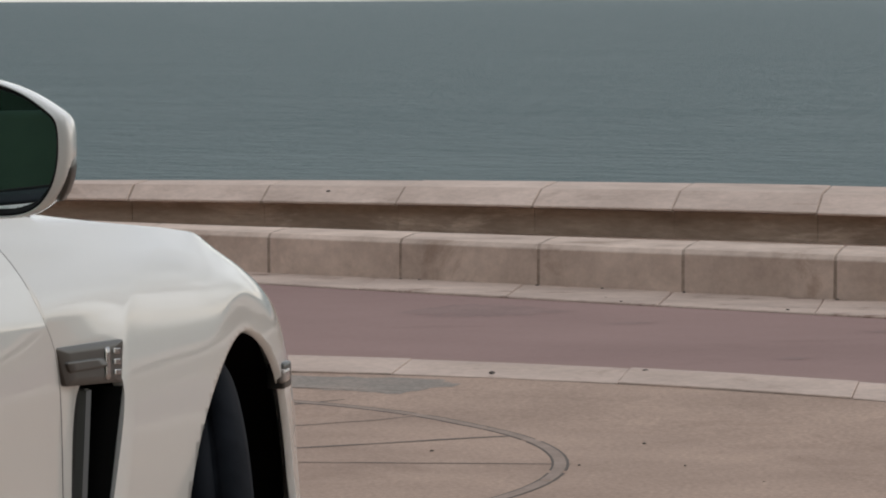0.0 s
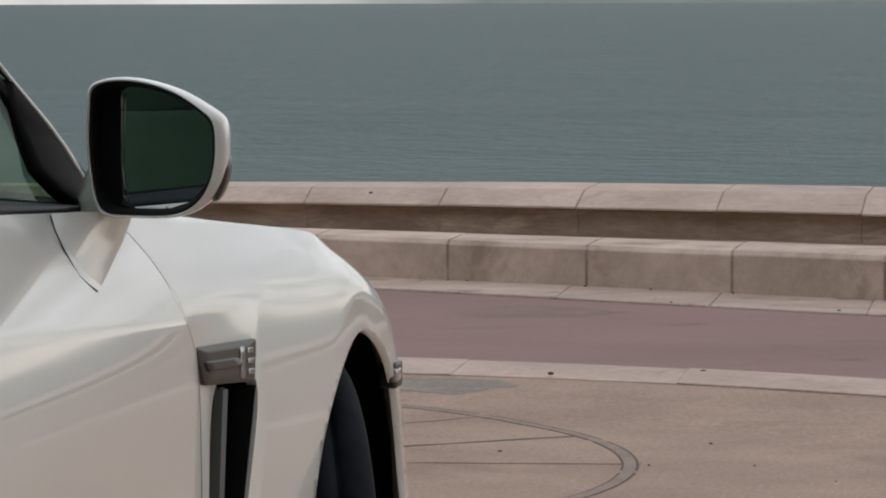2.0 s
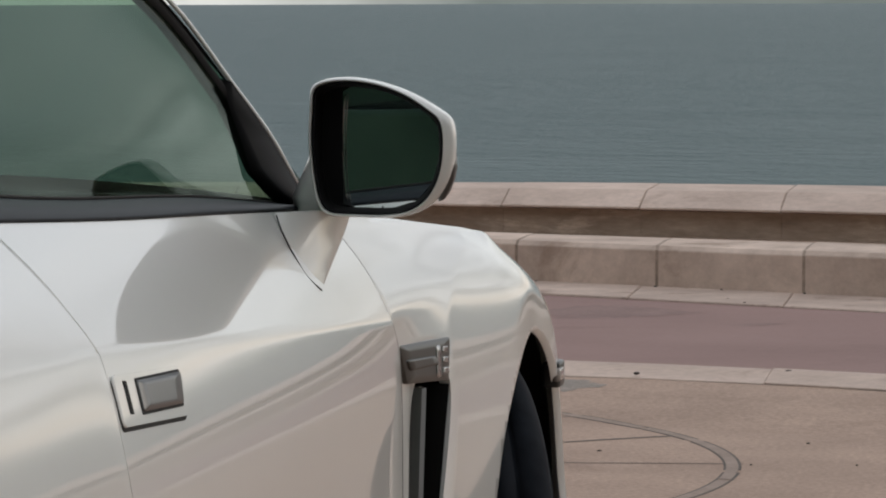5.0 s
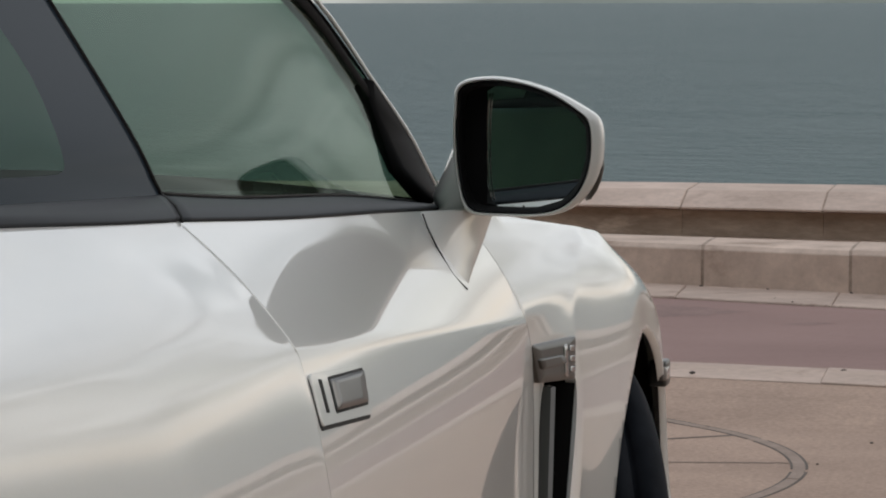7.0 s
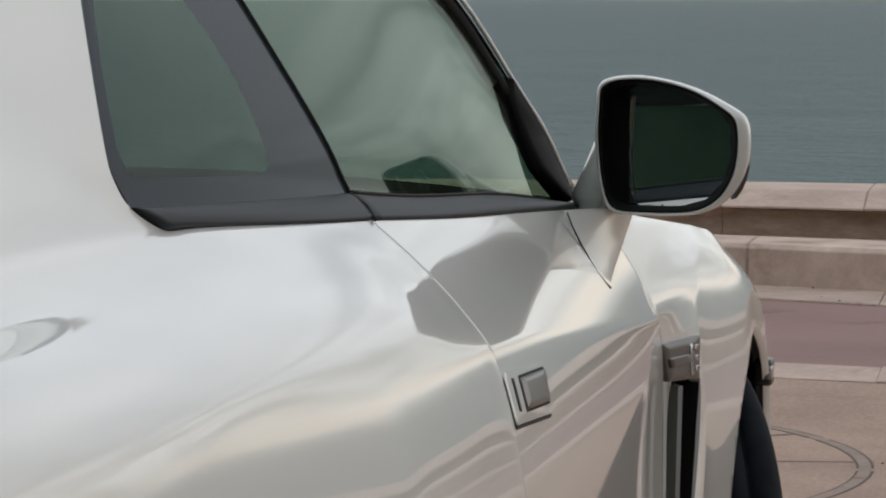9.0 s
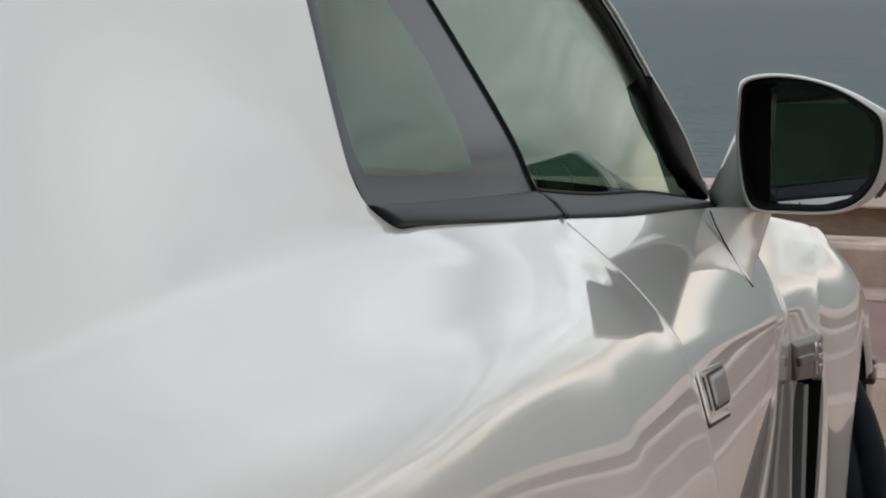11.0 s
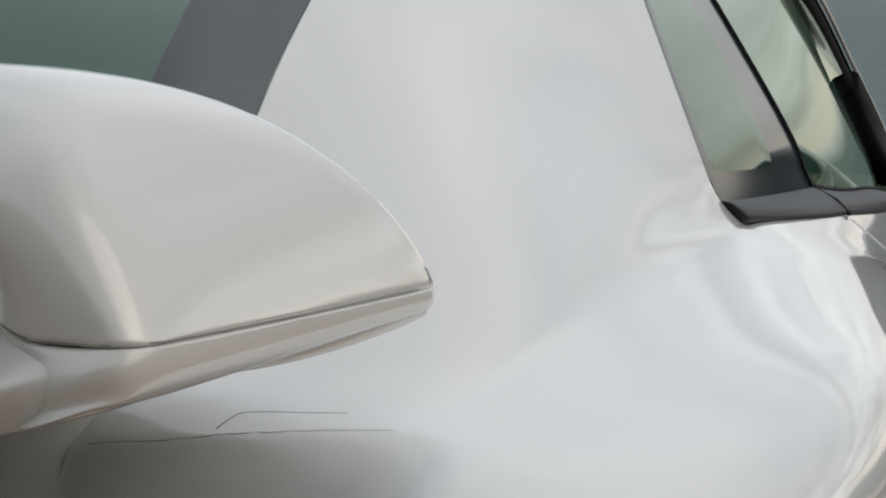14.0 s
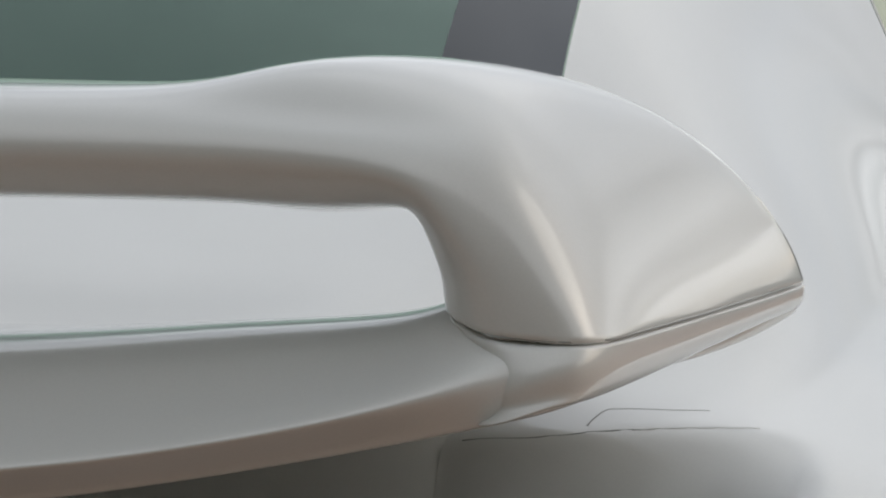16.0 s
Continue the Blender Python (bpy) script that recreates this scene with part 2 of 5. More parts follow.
STONE = mottle(mat("pale_pink_limestone", (0.5, 0.42, 0.37), 0.8), (0.45, 0.345, 0.29), (0.63, 0.495, 0.425), 3.0, fine=0.07, fine_scale=30, bump=0.3, bump_scale=60, dist=0.004, per_piece=0.04, stretch=(1.0, 1.0, 1.6), stain=(3.4, (0.82, 0.79, 0.77), 0.58))
WALLSTONE = mottle(mat("stained_brown_wall_stone", (0.34, 0.26, 0.2), 0.85), (0.285, 0.208, 0.155), (0.47, 0.365, 0.285), 3.2, detail=9.0, fine=0.10, fine_scale=24, bump=0.4, bump_scale=60, dist=0.006, per_piece=0.06, stretch=(0.8, 0.8, 3.5), stain=(2.6, (1.45, 1.5, 1.55), 0.55))
BENCH = mottle(mat("stained_pink_block_stone", (0.45, 0.36, 0.3), 0.8), (0.44, 0.335, 0.275), (0.69, 0.545, 0.46), 4.0, detail=9.0, fine=0.07, fine_scale=26, bump=0.35, bump_scale=60, dist=0.004, per_piece=0.07, stain=(2.6, (0.74, 0.70, 0.66), 0.55))
EDGING = mottle(mat("worn_edging_stone", (0.5, 0.42, 0.37), 0.8), (0.43, 0.33, 0.28), (0.61, 0.48, 0.41), 3.0, fine=0.08, fine_scale=30, bump=0.3, bump_scale=60, dist=0.004, per_piece=0.05, stretch=(1.0, 2.5, 1.0), stain=(5.0, (0.56, 0.50, 0.47), 0.56))
INLAY = mottle(mat("grey_stone_inlay", (0.25, 0.22, 0.2), 0.85, spec=0.2), (0.27, 0.21, 0.178), (0.38, 0.295, 0.25), 9, fine=0.1, fine_scale=80, bump=0.3, dist=0.003)
PATCH = mottle(mat("worn_grey_stone", (0.2, 0.19, 0.18), 0.85, spec=0.25), (0.23, 0.21, 0.19), (0.36, 0.295, 0.255), 5, fine=0.15, fine_scale=60, bump=0.3, dist=0.003)
MORTAR = mottle(mat("brown_grey_mortar", (0.3, 0.23, 0.19), 0.9), (0.22, 0.165, 0.13), (0.42, 0.33, 0.27), 9.0, fine=0.15, fine_scale=60, bump=0.3, bump_scale=90)
JOINT = mat("dark_joint", (0.12, 0.098, 0.085), 0.95)


def sea_mat():
    m = mat("grey_blue_sea", (0.035, 0.055, 0.06), 0.5, spec=0.22)
    nt = m.node_tree
    b = nt.nodes["Principled BSDF"]
    geo = nt.nodes.new("ShaderNodeNewGeometry")
    mp = nt.nodes.new("ShaderNodeMapping")
    mp.inputs["Scale"].default_value = (0.55, 1.0, 1.0)
    nt.links.new(geo.outputs["Position"], mp.inputs["Vector"])
    mq = nt.nodes.new("ShaderNodeMapping")
    mq.inputs["Scale"].default_value = (0.30, 1.0, 1.0)
    nt.links.new(geo.outputs["Position"], mq.inputs["Vector"])
    a = node(m, "ShaderNodeTexNoise", Scale=1.3, Detail=6.0, Roughness=0.6)
    nt.links.new(mp.outputs["Vector"], a.inputs["Vector"])
    bp = node(m, "ShaderNodeBump", Strength=1.0, Distance=0.4)
    nt.links.new(a.outputs["Fac"], bp.inputs["Height"])
    nt.links.new(bp.outputs["Normal"], b.inputs["Normal"])
    c = node(m, "ShaderNodeTexNoise", Scale=0.22, Detail=9.0, Roughness=0.74)
    nt.links.new(mq.outputs["Vector"], c.inputs["Vector"])
    r = nt.nodes.new("ShaderNodeValToRGB")
    r.color_ramp.elements[0].color, r.color_ramp.elements[1].color = (0.038, 0.080, 0.084, 1), (0.072, 0.116, 0.118, 1)
    r.color_ramp.elements[0].position, r.color_ramp.elements[1].position = 0.34, 0.66
    nt.links.new(c.outputs["Fac"], r.inputs["Fac"])
    nt.links.new(r.outputs["Color"], b.inputs["Base Color"])
    return m


SEA = sea_mat()
FOLIAGE = mottle(mat("dark_foliage", (0.03, 0.05, 0.03), 0.8), (0.03, 0.055, 0.035), (0.075, 0.11, 0.07), 0.6, fine=0.2, fine_scale=6)


# ---------------------------------------------------------------- mesh helpers
from mathutils.bvhtree import BVHTree
from mathutils.kdtree import KDTree


def skin(ob):
    me = ob.data
    return BVHTree.FromPolygons([v.co for v in me.vertices], [f.vertices[:] for f in me.polygons])


def mesh_ob(name, bm, material, smooth=True):
    me = bpy.data.meshes.new(name)
    bm.to_mesh(me)
    bm.free()
    me.materials.append(material)
    if smooth:
        for f in me.polygons:
            f.use_smooth = True
    return new(name, me)


def part(name, bm, material, parent, label="", smooth=True):
    ob = mesh_ob(name, bm, material, smooth)
    ob.parent = parent
    if label:
        ob["label"] = label
    return ob


def empty(name, at=(0, 0, 0)):
    ob = new(name)
    ob.empty_display_size = 0.1
    ob.location = at
    return ob


def pchip(keys):
    """Smooth, non-overshooting curve through (y, value) keys."""
    ys, vs = np.array([k[0] for k in keys], float), np.array([k[1] for k in keys], float)
    h, d = np.diff(ys), np.diff(vs) / np.diff(ys)
    m = np.zeros(len(ys))
    m[0], m[-1] = d[0], d[-1]
    for i in range(1, len(ys) - 1):
        if d[i - 1] * d[i] > 0:
            w1, w2 = 2 * h[i] + h[i - 1], h[i] + 2 * h[i - 1]
            m[i] = (w1 + w2) / (w1 / d[i - 1] + w2 / d[i])

    def at(y):
        i = int(np.clip(np.searchsorted(ys, y) - 1, 0, len(ys) - 2))
        t = float(np.clip((y - ys[i]) / h[i], 0, 1))
        return float((1 + 2 * t) * (1 - t) ** 2 * vs[i] + t * (1 - t) ** 2 * h[i] * m[i] + t * t * (3 - 2 * t) * vs[i + 1] + t * t * (t - 1) * h[i] * m[i + 1])
    return at


def subdivided(bm, levels, fit=3, damp=0.85):
    """The Catmull-Clark surface of a cage, as a new bmesh; fit moves the cage so that the surface passes through its points."""
    me = bpy.data.meshes.new("cage")
    bm.to_mesh(me)
    bm.free()
    ob = new("cage", me)
    mod = ob.modifiers.new("s", "SUBSURF")
    mod.use_limit_surface = True
    mod.boundary_smooth = "PRESERVE_CORNERS"
    n = len(me.vertices)
    goal = np.empty(n * 3)
    me.vertices.foreach_get("co", goal)
    cage = goal.copy()
    mod.levels = mod.render_levels = 1
    for _ in range(fit):
        dg = bpy.context.evaluated_depsgraph_get()
        ev = ob.evaluated_get(dg)
        got = ev.to_mesh()
        pts = np.empty(len(got.vertices) * 3)
        got.vertices.foreach_get("co", pts)
        ev.to_mesh_clear()
        cage += damp * (goal - pts[:n * 3])
        me.vertices.foreach_set("co", cage)
        me.update()
    mod.levels = mod.render_levels = levels
    dg = bpy.context.evaluated_depsgraph_get()
    got = bmesh.new()
    got.from_mesh(ob.evaluated_get(dg).to_mesh())
    bpy.data.objects.remove(ob)
    bpy.data.meshes.remove(me)
    return got


def box(lo, hi, bevel=0.0, segments=2):
    bm = bmesh.new()
    bmesh.ops.create_cube(bm, size=1)
    for v in bm.verts:
        v.co = Vector([lo[i] + (v.co[i] + 0.5) * (hi[i] - lo[i]) for i in range(3)])
    if bevel:
        bmesh.ops.bevel(bm, geom=bm.edges[:], offset=bevel, segments=segments, affect="EDGES", profile=0.6)
    return bm


def tube(points, radius, sides=6, closed=False):
    """A thin tube along points."""
    bm = bmesh.new()
    pts = [Vector(q) for q in points]
    rings = []
    n = len(pts)
    for i, q in enumerate(pts):
        a, b = pts[max(i - 1, 0)], pts[min(i + 1, n - 1)]
        d = (b - a).normalized()
        side = d.cross(Vector((0, 0, 1)))
        if side.length < 1e-4:
            side = d.cross(Vector((1, 0, 0)))
        side.normalize()
        up = side.cross(d)
        rings.append([bm.verts.new(q + radius * (math.cos(k * math.tau / sides) * side + math.sin(k * math.tau / sides) * up)) for k in range(sides)])
    for r0, r1 in zip(rings, rings[1:]):
        for k in range(sides):
            bm.faces.new((r0[k], r0[(k + 1) % sides], r1[(k + 1) % sides], r1[k]))
    bm.faces.new(rings[0][::-1])
    bm.faces.new(rings[-1])
    return bm


def loop_loft(loops, cap_first=False, cap_last=False):
    bm = bmesh.new()
    rings = [[bm.verts.new(q) for q in lp] for lp in loops]
    n = len(rings[0])
    for a, b in zip(rings, rings[1:]):
        for k in range(n):
            bm.faces.new((a[k], a[(k + 1) % n], b[(k + 1) % n], b[k]))
    if cap_first:
        bm.faces.new(rings[0][::-1])
    if cap_last:
        bm.faces.new(rings[-1])
    bmesh.ops.recalc_face_normals(bm, faces=bm.faces[:])
    return bm


def mirrored(bm):
    """Add the left-hand half."""
    geo = bm.verts[:] + bm.edges[:] + bm.faces[:]
    got = bmesh.ops.duplicate(bm, geom=geo)["geom"]
    for e in got:
        if isinstance(e, bmesh.types.BMVert):
            e.co.x = -e.co.x
    bmesh.ops.reverse_faces(bm, faces=[e for e in got if isinstance(e, bmesh.types.BMFace)])
    bmesh.ops.remove_doubles(bm, verts=[v for v in bm.verts if abs(v.co.x) < 1e-4], dist=2e-4)
    return bm


# ---------------------------------------------------------------- the car's shell: a cage of rows (low to high) and columns (rear to front)
AXLE_F, AXLE_R, AXLE_Z = 2.99, 0.30, 0.315
# where each column stands along the car, at the belt
COLS = [-0.96, -0.88, -0.76, -0.62, -0.36, -0.08, 0.262, 0.36, 0.60, 0.80, 1.16, 1.52, 1.88, 2.08, 2.36, 2.80, 2.90, 2.98, 3.25, 3.50, 3.70, 3.80]
NC = len(COLS)
DOOR_R, DOOR_F, COWL, QWIN, RIDGE, DECK, ROOF_R, ROOF_F = 9, 12, 13, 6, 15, 4, 7, 11
# lower rows: (y, x) and (y, z) keys
LOW = []
LOW.append((pchip([(-0.92, 0.30), (-0.8, 0.62), (-0.5, 0.72), (3.2, 0.72), (3.6, 0.55), (3.8, 0.2)]), pchip([(-0.92, 0.24), (0, 0.16), (3.0, 0.15), (3.8, 0.14)])))  # floor edge
LOW.append((pchip([(-0.92, 0.66), (-0.8, 0.80), (-0.3, 0.90), (0.8, 0.885), (2.0, 0.885), (2.20, 0.880), (2.26, 0.898), (2.30, 0.918), (3.2, 0.93), (3.6, 0.84), (3.8, 0.55)]), pchip([(-0.92, 0.30), (0, 0.19), (3.0, 0.18), (3.8, 0.17)])))  # sill
LOW.append((pchip([(-0.92, 0.70), (-0.8, 0.84), (-0.3, 0.935), (0.4, 0.935), (0.9, 0.918), (2.0, 0.905), (2.15, 0.900), (2.23, 0.898), (2.29, 0.905), (2.34, 0.930), (3.0, 0.95), (3.35, 0.940), (3.55, 0.88), (3.7, 0.75), (3.8, 0.58)]), pchip([(-0.92, 0.48), (0, 0.42), (3.8, 0.40)])))  # lower flank
LOW.append((pchip([(-0.92, 0.72), (-0.8, 0.86), (-0.3, 0.945), (0.4, 0.970), (0.9, 0.957), (1.3, 0.943), (1.7, 0.926), (2.0, 0.913), (2.2, 0.901), (2.28, 0.901), (2.345, 0.905), (2.41, 0.926), (2.6, 0.940), (3.0, 0.95), (3.33, 0.935), (3.55, 0.87), (3.7, 0.74), (3.8, 0.56)]), pchip([(-0.92, 0.68), (0, 0.68), (1.0, 0.66), (2.2, 0.642), (2.41, 0.632), (3.0, 0.57), (3.8, 0.50)])))  # mid flank
LOW.append((pchip([(-0.92, 0.72), (-0.8, 0.84), (-0.3, 0.922), (0.05, 0.930), (0.4, 0.932), (0.8, 0.928), (2.0, 0.905), (2.15, 0.901), (2.30, 0.898), (2.46, 0.916), (2.7, 0.930), (3.0, 0.941), (3.3, 0.92), (3.55, 0.84), (3.7, 0.70), (3.8, 0.52)]), pchip([(-0.92, 0.82), (-0.3, 0.879), (0.05, 0.869), (0.4, 0.853), (0.8, 0.833), (1.14, 0.811), (1.47, 0.786), (1.83, 0.758), (2.1, 0.738), (2.4, 0.715), (2.7, 0.700), (3.0, 0.687), (3.4, 0.62), (3.8, 0.56)])))  # crease
LOW.append((pchip([(-0.92, 0.70), (-0.8, 0.81), (-0.3, 0.883), (0.4, 0.888), (0.8, 0.880), (2.0, 0.872), (2.3, 0.870), (2.58, 0.901), (3.0, 0.921), (3.3, 0.88), (3.55, 0.78), (3.7, 0.64), (3.8, 0.46)]), pchip([(-0.92, 0.880), (-0.3, 0.922), (0.05, 0.922), (0.4, 0.914), (0.8, 0.892), (1.3, 0.864), (1.9, 0.824), (2.3, 0.79), (2.6, 0.768), (3.0, 0.738), (3.4, 0.672), (3.8, 0.60)])))  # shoulder
LOW.append((pchip([(-0.96, 0.64), (-0.88, 0.685), (-0.76, 0.715), (-0.62, 0.738), (-0.3, 0.770), (0.262, 0.786), (0.465, 0.804), (0.8, 0.820), (1.35, 0.830), (1.88, 0.835), (2.1, 0.832), (2.4, 0.842), (2.80, 0.870), (2.98, 0.878), (3.25, 0.82), (3.5, 0.70), (3.7, 0.54), (3.8, 0.38)]), pchip([(-0.96, 0.815), (-0.88, 0.88), (-0.76, 0.920), (-0.62, 0.936), (-0.3, 0.955), (0.262, 0.968), (0.465, 0.958), (0.8, 0.942), (1.06, 0.927), (1.35, 0.912), (1.72, 0.896), (1.88, 0.889), (2.1, 0.874), (2.5, 0.838), (2.98, 0.788), (3.25, 0.745), (3.5, 0.70), (3.7, 0.66), (3.8, 0.62)])))  # belt
# how far the lower rows stand ahead of the belt, at the door's edges
LEAN_R = [0.22, 0.22, 0.14, -0.02, -0.025, -0.02, 0.0]
LEAN_F = [0.346, 0.346, 0.346, 0.332, 0.272, 0.245, 0.0]
LEAN_V = [-0.115, -0.115, -0.108, -0.075, 0.0, 0.0, 0.0]      # slot, rear edge
LEAN_C = [-0.53, -0.53, -0.48, -0.39, -0.35, -0.22, 0.0]     # ridge behind the front wheel
LEAN = {RIDGE - 1: (LEAN_V, 1.0), RIDGE: (LEAN_C, 1.0), RIDGE + 1: (LEAN_C, 0.35), DOOR_R: (LEAN_R, 1.0), DOOR_R + 1: (LEAN_R, 0.7), DOOR_R - 1: (LEAN_R, 0.6), DOOR_F: (LEAN_F, 1.0), DOOR_F - 1: (LEAN_F, 0.62), DOOR_F + 1: (LEAN_F, 0.58)}
# greenhouse arc: windscreen edge, roof rail, rear glass edge, as y, x, z at each column
ARC_Y = [-0.96, -0.88, -0.76, -0.60, -0.36, 0.00, 0.45, 0.57, 0.72, 0.84, 1.16, 1.46, 1.79, 2.11, 2.36, 2.70, 2.84, 2.98, 3.25, 3.50, 3.68, 3.77]
ARC_X = pchip([(-0.96, 0.585), (-0.60, 0.600), (-0.33, 0.586), (-0.126, 0.566), (0.2, 0.555), (0.6, 0.55), (1.0, 0.56), (1.3, 0.59), (1.5, 0.637), (1.79, 0.716), (1.92, 0.757), (2.0, 0.783), (2.11, 0.802), (2.5, 0.80), (2.98, 0.81), (3.25, 0.76), (3.5, 0.65), (3.68, 0.49), (3.77, 0.34)])
ARC_Z = pchip([(-0.96, 0.74), (-0.88, 0.835), (-0.76, 0.920), (-0.60, 0.962), (-0.36, 1.050), (-0.126, 1.118), (0.2, 1.205), (0.6, 1.282), (1.0, 1.318), (1.3, 1.300), (1.5, 1.250), (1.79, 1.126), (1.92, 1.028), (2.0, 0.965), (2.11, 0.884), (2.5, 0.838), (2.98, 0.785), (3.25, 0.748), (3.5, 0.705), (3.68, 0.668), (3.77, 0.635)])
# centre line of deck, rear glass, roof, windscreen, hood
MID_Y = [-1.06, -0.97, -0.82, -0.64, -0.40, -0.02, 0.42, 0.57, 0.72, 0.84, 1.16, 1.50, 1.95, 2.36, 2.55, 2.78, 2.92, 3.08, 3.33, 3.60, 3.80, 3.90]
MID_Z = pchip([(-1.06, 0.74), (-0.97, 0.85), (-0.82, 0.93), (-0.64, 0.968), (-0.40, 1.055), (-0.02, 1.19), (0.4, 1.30), (0.8, 1.345), (1.2, 1.345), (1.52, 1.285), (1.95, 1.11), (2.36, 0.905), (2.6, 0.865), (3.08, 0.80), (3.33, 0.765), (3.6, 0.715), (3.8, 0.665), (3.9, 0.63)])


side_x = pchip([(0.88, 0.817), (0.91, 0.806), (0.955, 0.788), (1.0, 0.768), (1.045, 0.746), (1.123, 0.706), (1.2, 0.660), (1.28, 0.60)])
# side windows: y at the moulding, at the clear pane's foot; y, z half way; y, z under the roof rail
WINDOW = {6: (0.214, 0.2095, 0.2435, 1.047, 0.455, 1.20), 7: (0.285, 0.262, 0.318, 1.047, 0.505, 1.205), 8: (0.60, 0.625, 0.676, 1.043, 0.706, 1.25), 9: (0.868, 0.862, 0.848, 1.043, 0.823, 1.262), 10: (1.17, 1.17, 1.165, 1.045, 1.144, 1.278), 11: (1.53, 1.525, 1.51, 1.045, 1.43, 1.20), 12: (1.875, 1.87, 1.835, 0.995, 1.75, 1.07)}


# how far the fender's rear edge lies inside the door's skin, row by row
FENDER_STEP = [0, 0, 0, 0.0005, 0.001, 0.001, 0.001]


def cage_rows():
    rows = []
    for k, (fx, fz) in enumerate(LOW):
        row = []
        for j, y in enumerate(COLS):
            yy = y
            if j in LEAN:
                yy = y + LEAN[j][0][k] * LEAN[j][1]
            row.append(Vector((fx(yy), yy, fz(yy))))
        rows.append(row)
    # the narrow strip between the door's edge and the slot
    for k in range(4):
        yy = (rows[k][DOOR_F].y + rows[k][RIDGE - 1].y) / 2
        rows[k][COWL] = Vector((LOW[k][0](yy), yy, LOW[k][1](yy)))
    # the door's top front corner lies at the foot of the windscreen pillar
    rows[6][DOOR_F] = Vector((LOW[6][0](2.04), 2.04, LOW[6][1](2.04)))
    # the hollow between the door's front edge and the ridge
    for k, dip in ((4, 0.002), (5, 0.007), (6, 0.003)):
        a, b = rows[k][DOOR_F] - Vector((FENDER_STEP[k], 0, 0)), rows[k][RIDGE]
        for j, f, d in ((COWL, 0.32, 0.56), (RIDGE - 1, 0.68, 1.0)):
            rows[k][j] = a.lerp(b, f) - Vector((dip * d, 0, 0))
    belt = rows[-1]
    arc = [Vector((ARC_X(y), y, ARC_Z(y))) for y in ARC_Y]
    mid = [Vector((0, y, MID_Z(y))) for y in MID_Y]
    sill, clear, glass_mid, rail = [], [], [], []
    for j in range(NC):
        b, a = belt[j], arc[j]
        d = a - b
        if QWIN <= j <= DOOR_F:
            y_s, y_c, y_g, z_g, y_r, z_r = WINDOW[j]
            s = Vector((side_x(b.z + 0.018), y_s, b.z + 0.018))
            c = Vector((side_x(b.z + 0.040), y_c, b.z + 0.040))
            g = Vector((side_x(z_g), y_g, z_g))
            taper = Vector((0.012 if j == DOOR_F else 0.003 if j == DOOR_F - 1 else 0.0, 0, 0))
            s, c, g = s - taper, c - taper, g - taper
            r = Vector((side_x(z_r), y_r, z_r)) if j < DOOR_R + 2 else a + Vector((-0.007, -0.008, -0.002))
        else:
            bulge = Vector((0.010, 0, 0.006)) if QWIN - 2 <= j < QWIN else Vector((0, 0, 0.003))
            s, c, g, r = b + d * 0.15 + bulge * 0.4, b + d * 0.30 + bulge * 0.8, b + d * 0.52 + bulge, b + d * 0.80 + bulge * 0.6
        if j == COWL:
            s, c, g = Vector((0.800, 2.06, 0.884)), Vector((0.800, 2.07, 0.885)), Vector((0.800, 2.08, 0.886))
        sill.append(s)
        clear.append(c)
        glass_mid.append(g)
        rail.append(r)
    qa = [a.lerp(m, 0.12) + Vector((0, 0, 0.005 if j > 3 else 0.002)) for j, (a, m) in enumerate(zip(arc, mid))]
    q1 = [a.lerp(m, 0.36) + Vector((0, 0, 0.012 if j > 3 else 0.004)) for j, (a, m) in enumerate(zip(arc, mid))]
    q2 = [a.lerp(m, 0.68) + Vector((0, 0, 0.010 if j > 3 else 0.002)) for j, (a, m) in enumerate(zip(arc, mid))]
    # the boot lid lies flatter than the pillar's foot beside it
    for line_up in (qa, q1, q2):
        line_up[2].z += 0.014
        line_up[3].z += 0.022
        line_up[4].z -= 0.026
    mid[3].z += 0.018
    mid[4].z -= 0.026
    return rows + [sill, clear, glass_mid, rail, arc, qa, q1, q2, mid]


ROWS = cage_rows()
R_CREASE, R_BELT, R_SILL, R_CLEAR, R_GMID, R_RAIL, R_ARC, R_BORDER, R_MID = 4, 6, 7, 8, 9, 10, 11, 12, 15


def panel(cells, levels=3, creases=(), close=True):
    """Subdivided panel from cells (row, column) of the cage, both sides of the car unless close is False."""
    bm = bmesh.new()
    lay = bm.edges.layers.float.new("crease_edge")
    vs = {}

    def v(i, j):
        if (i, j) not in vs:
            vs[i, j] = bm.verts.new(ROWS[i][j])
        return vs[i, j]
    for i, j in sorted(cells):
        bm.faces.new((v(i, j), v(i, j + 1), v(i + 1, j + 1), v(i + 1, j)))
    for (a, b, w) in creases:
        if a in vs and b in vs:
            e = bm.edges.get((vs[a], vs[b]))
            if e:
                e[lay] = w
    if any(i == R_MID for i, j in vs):
        mirrored(bm)
        return subdivided(bm, levels)
    return subdivided(bm, levels)


def block(r0, r1, c0, c1):
    return {(i, j) for i in range(r0, r1) for j in range(c0, c1)}


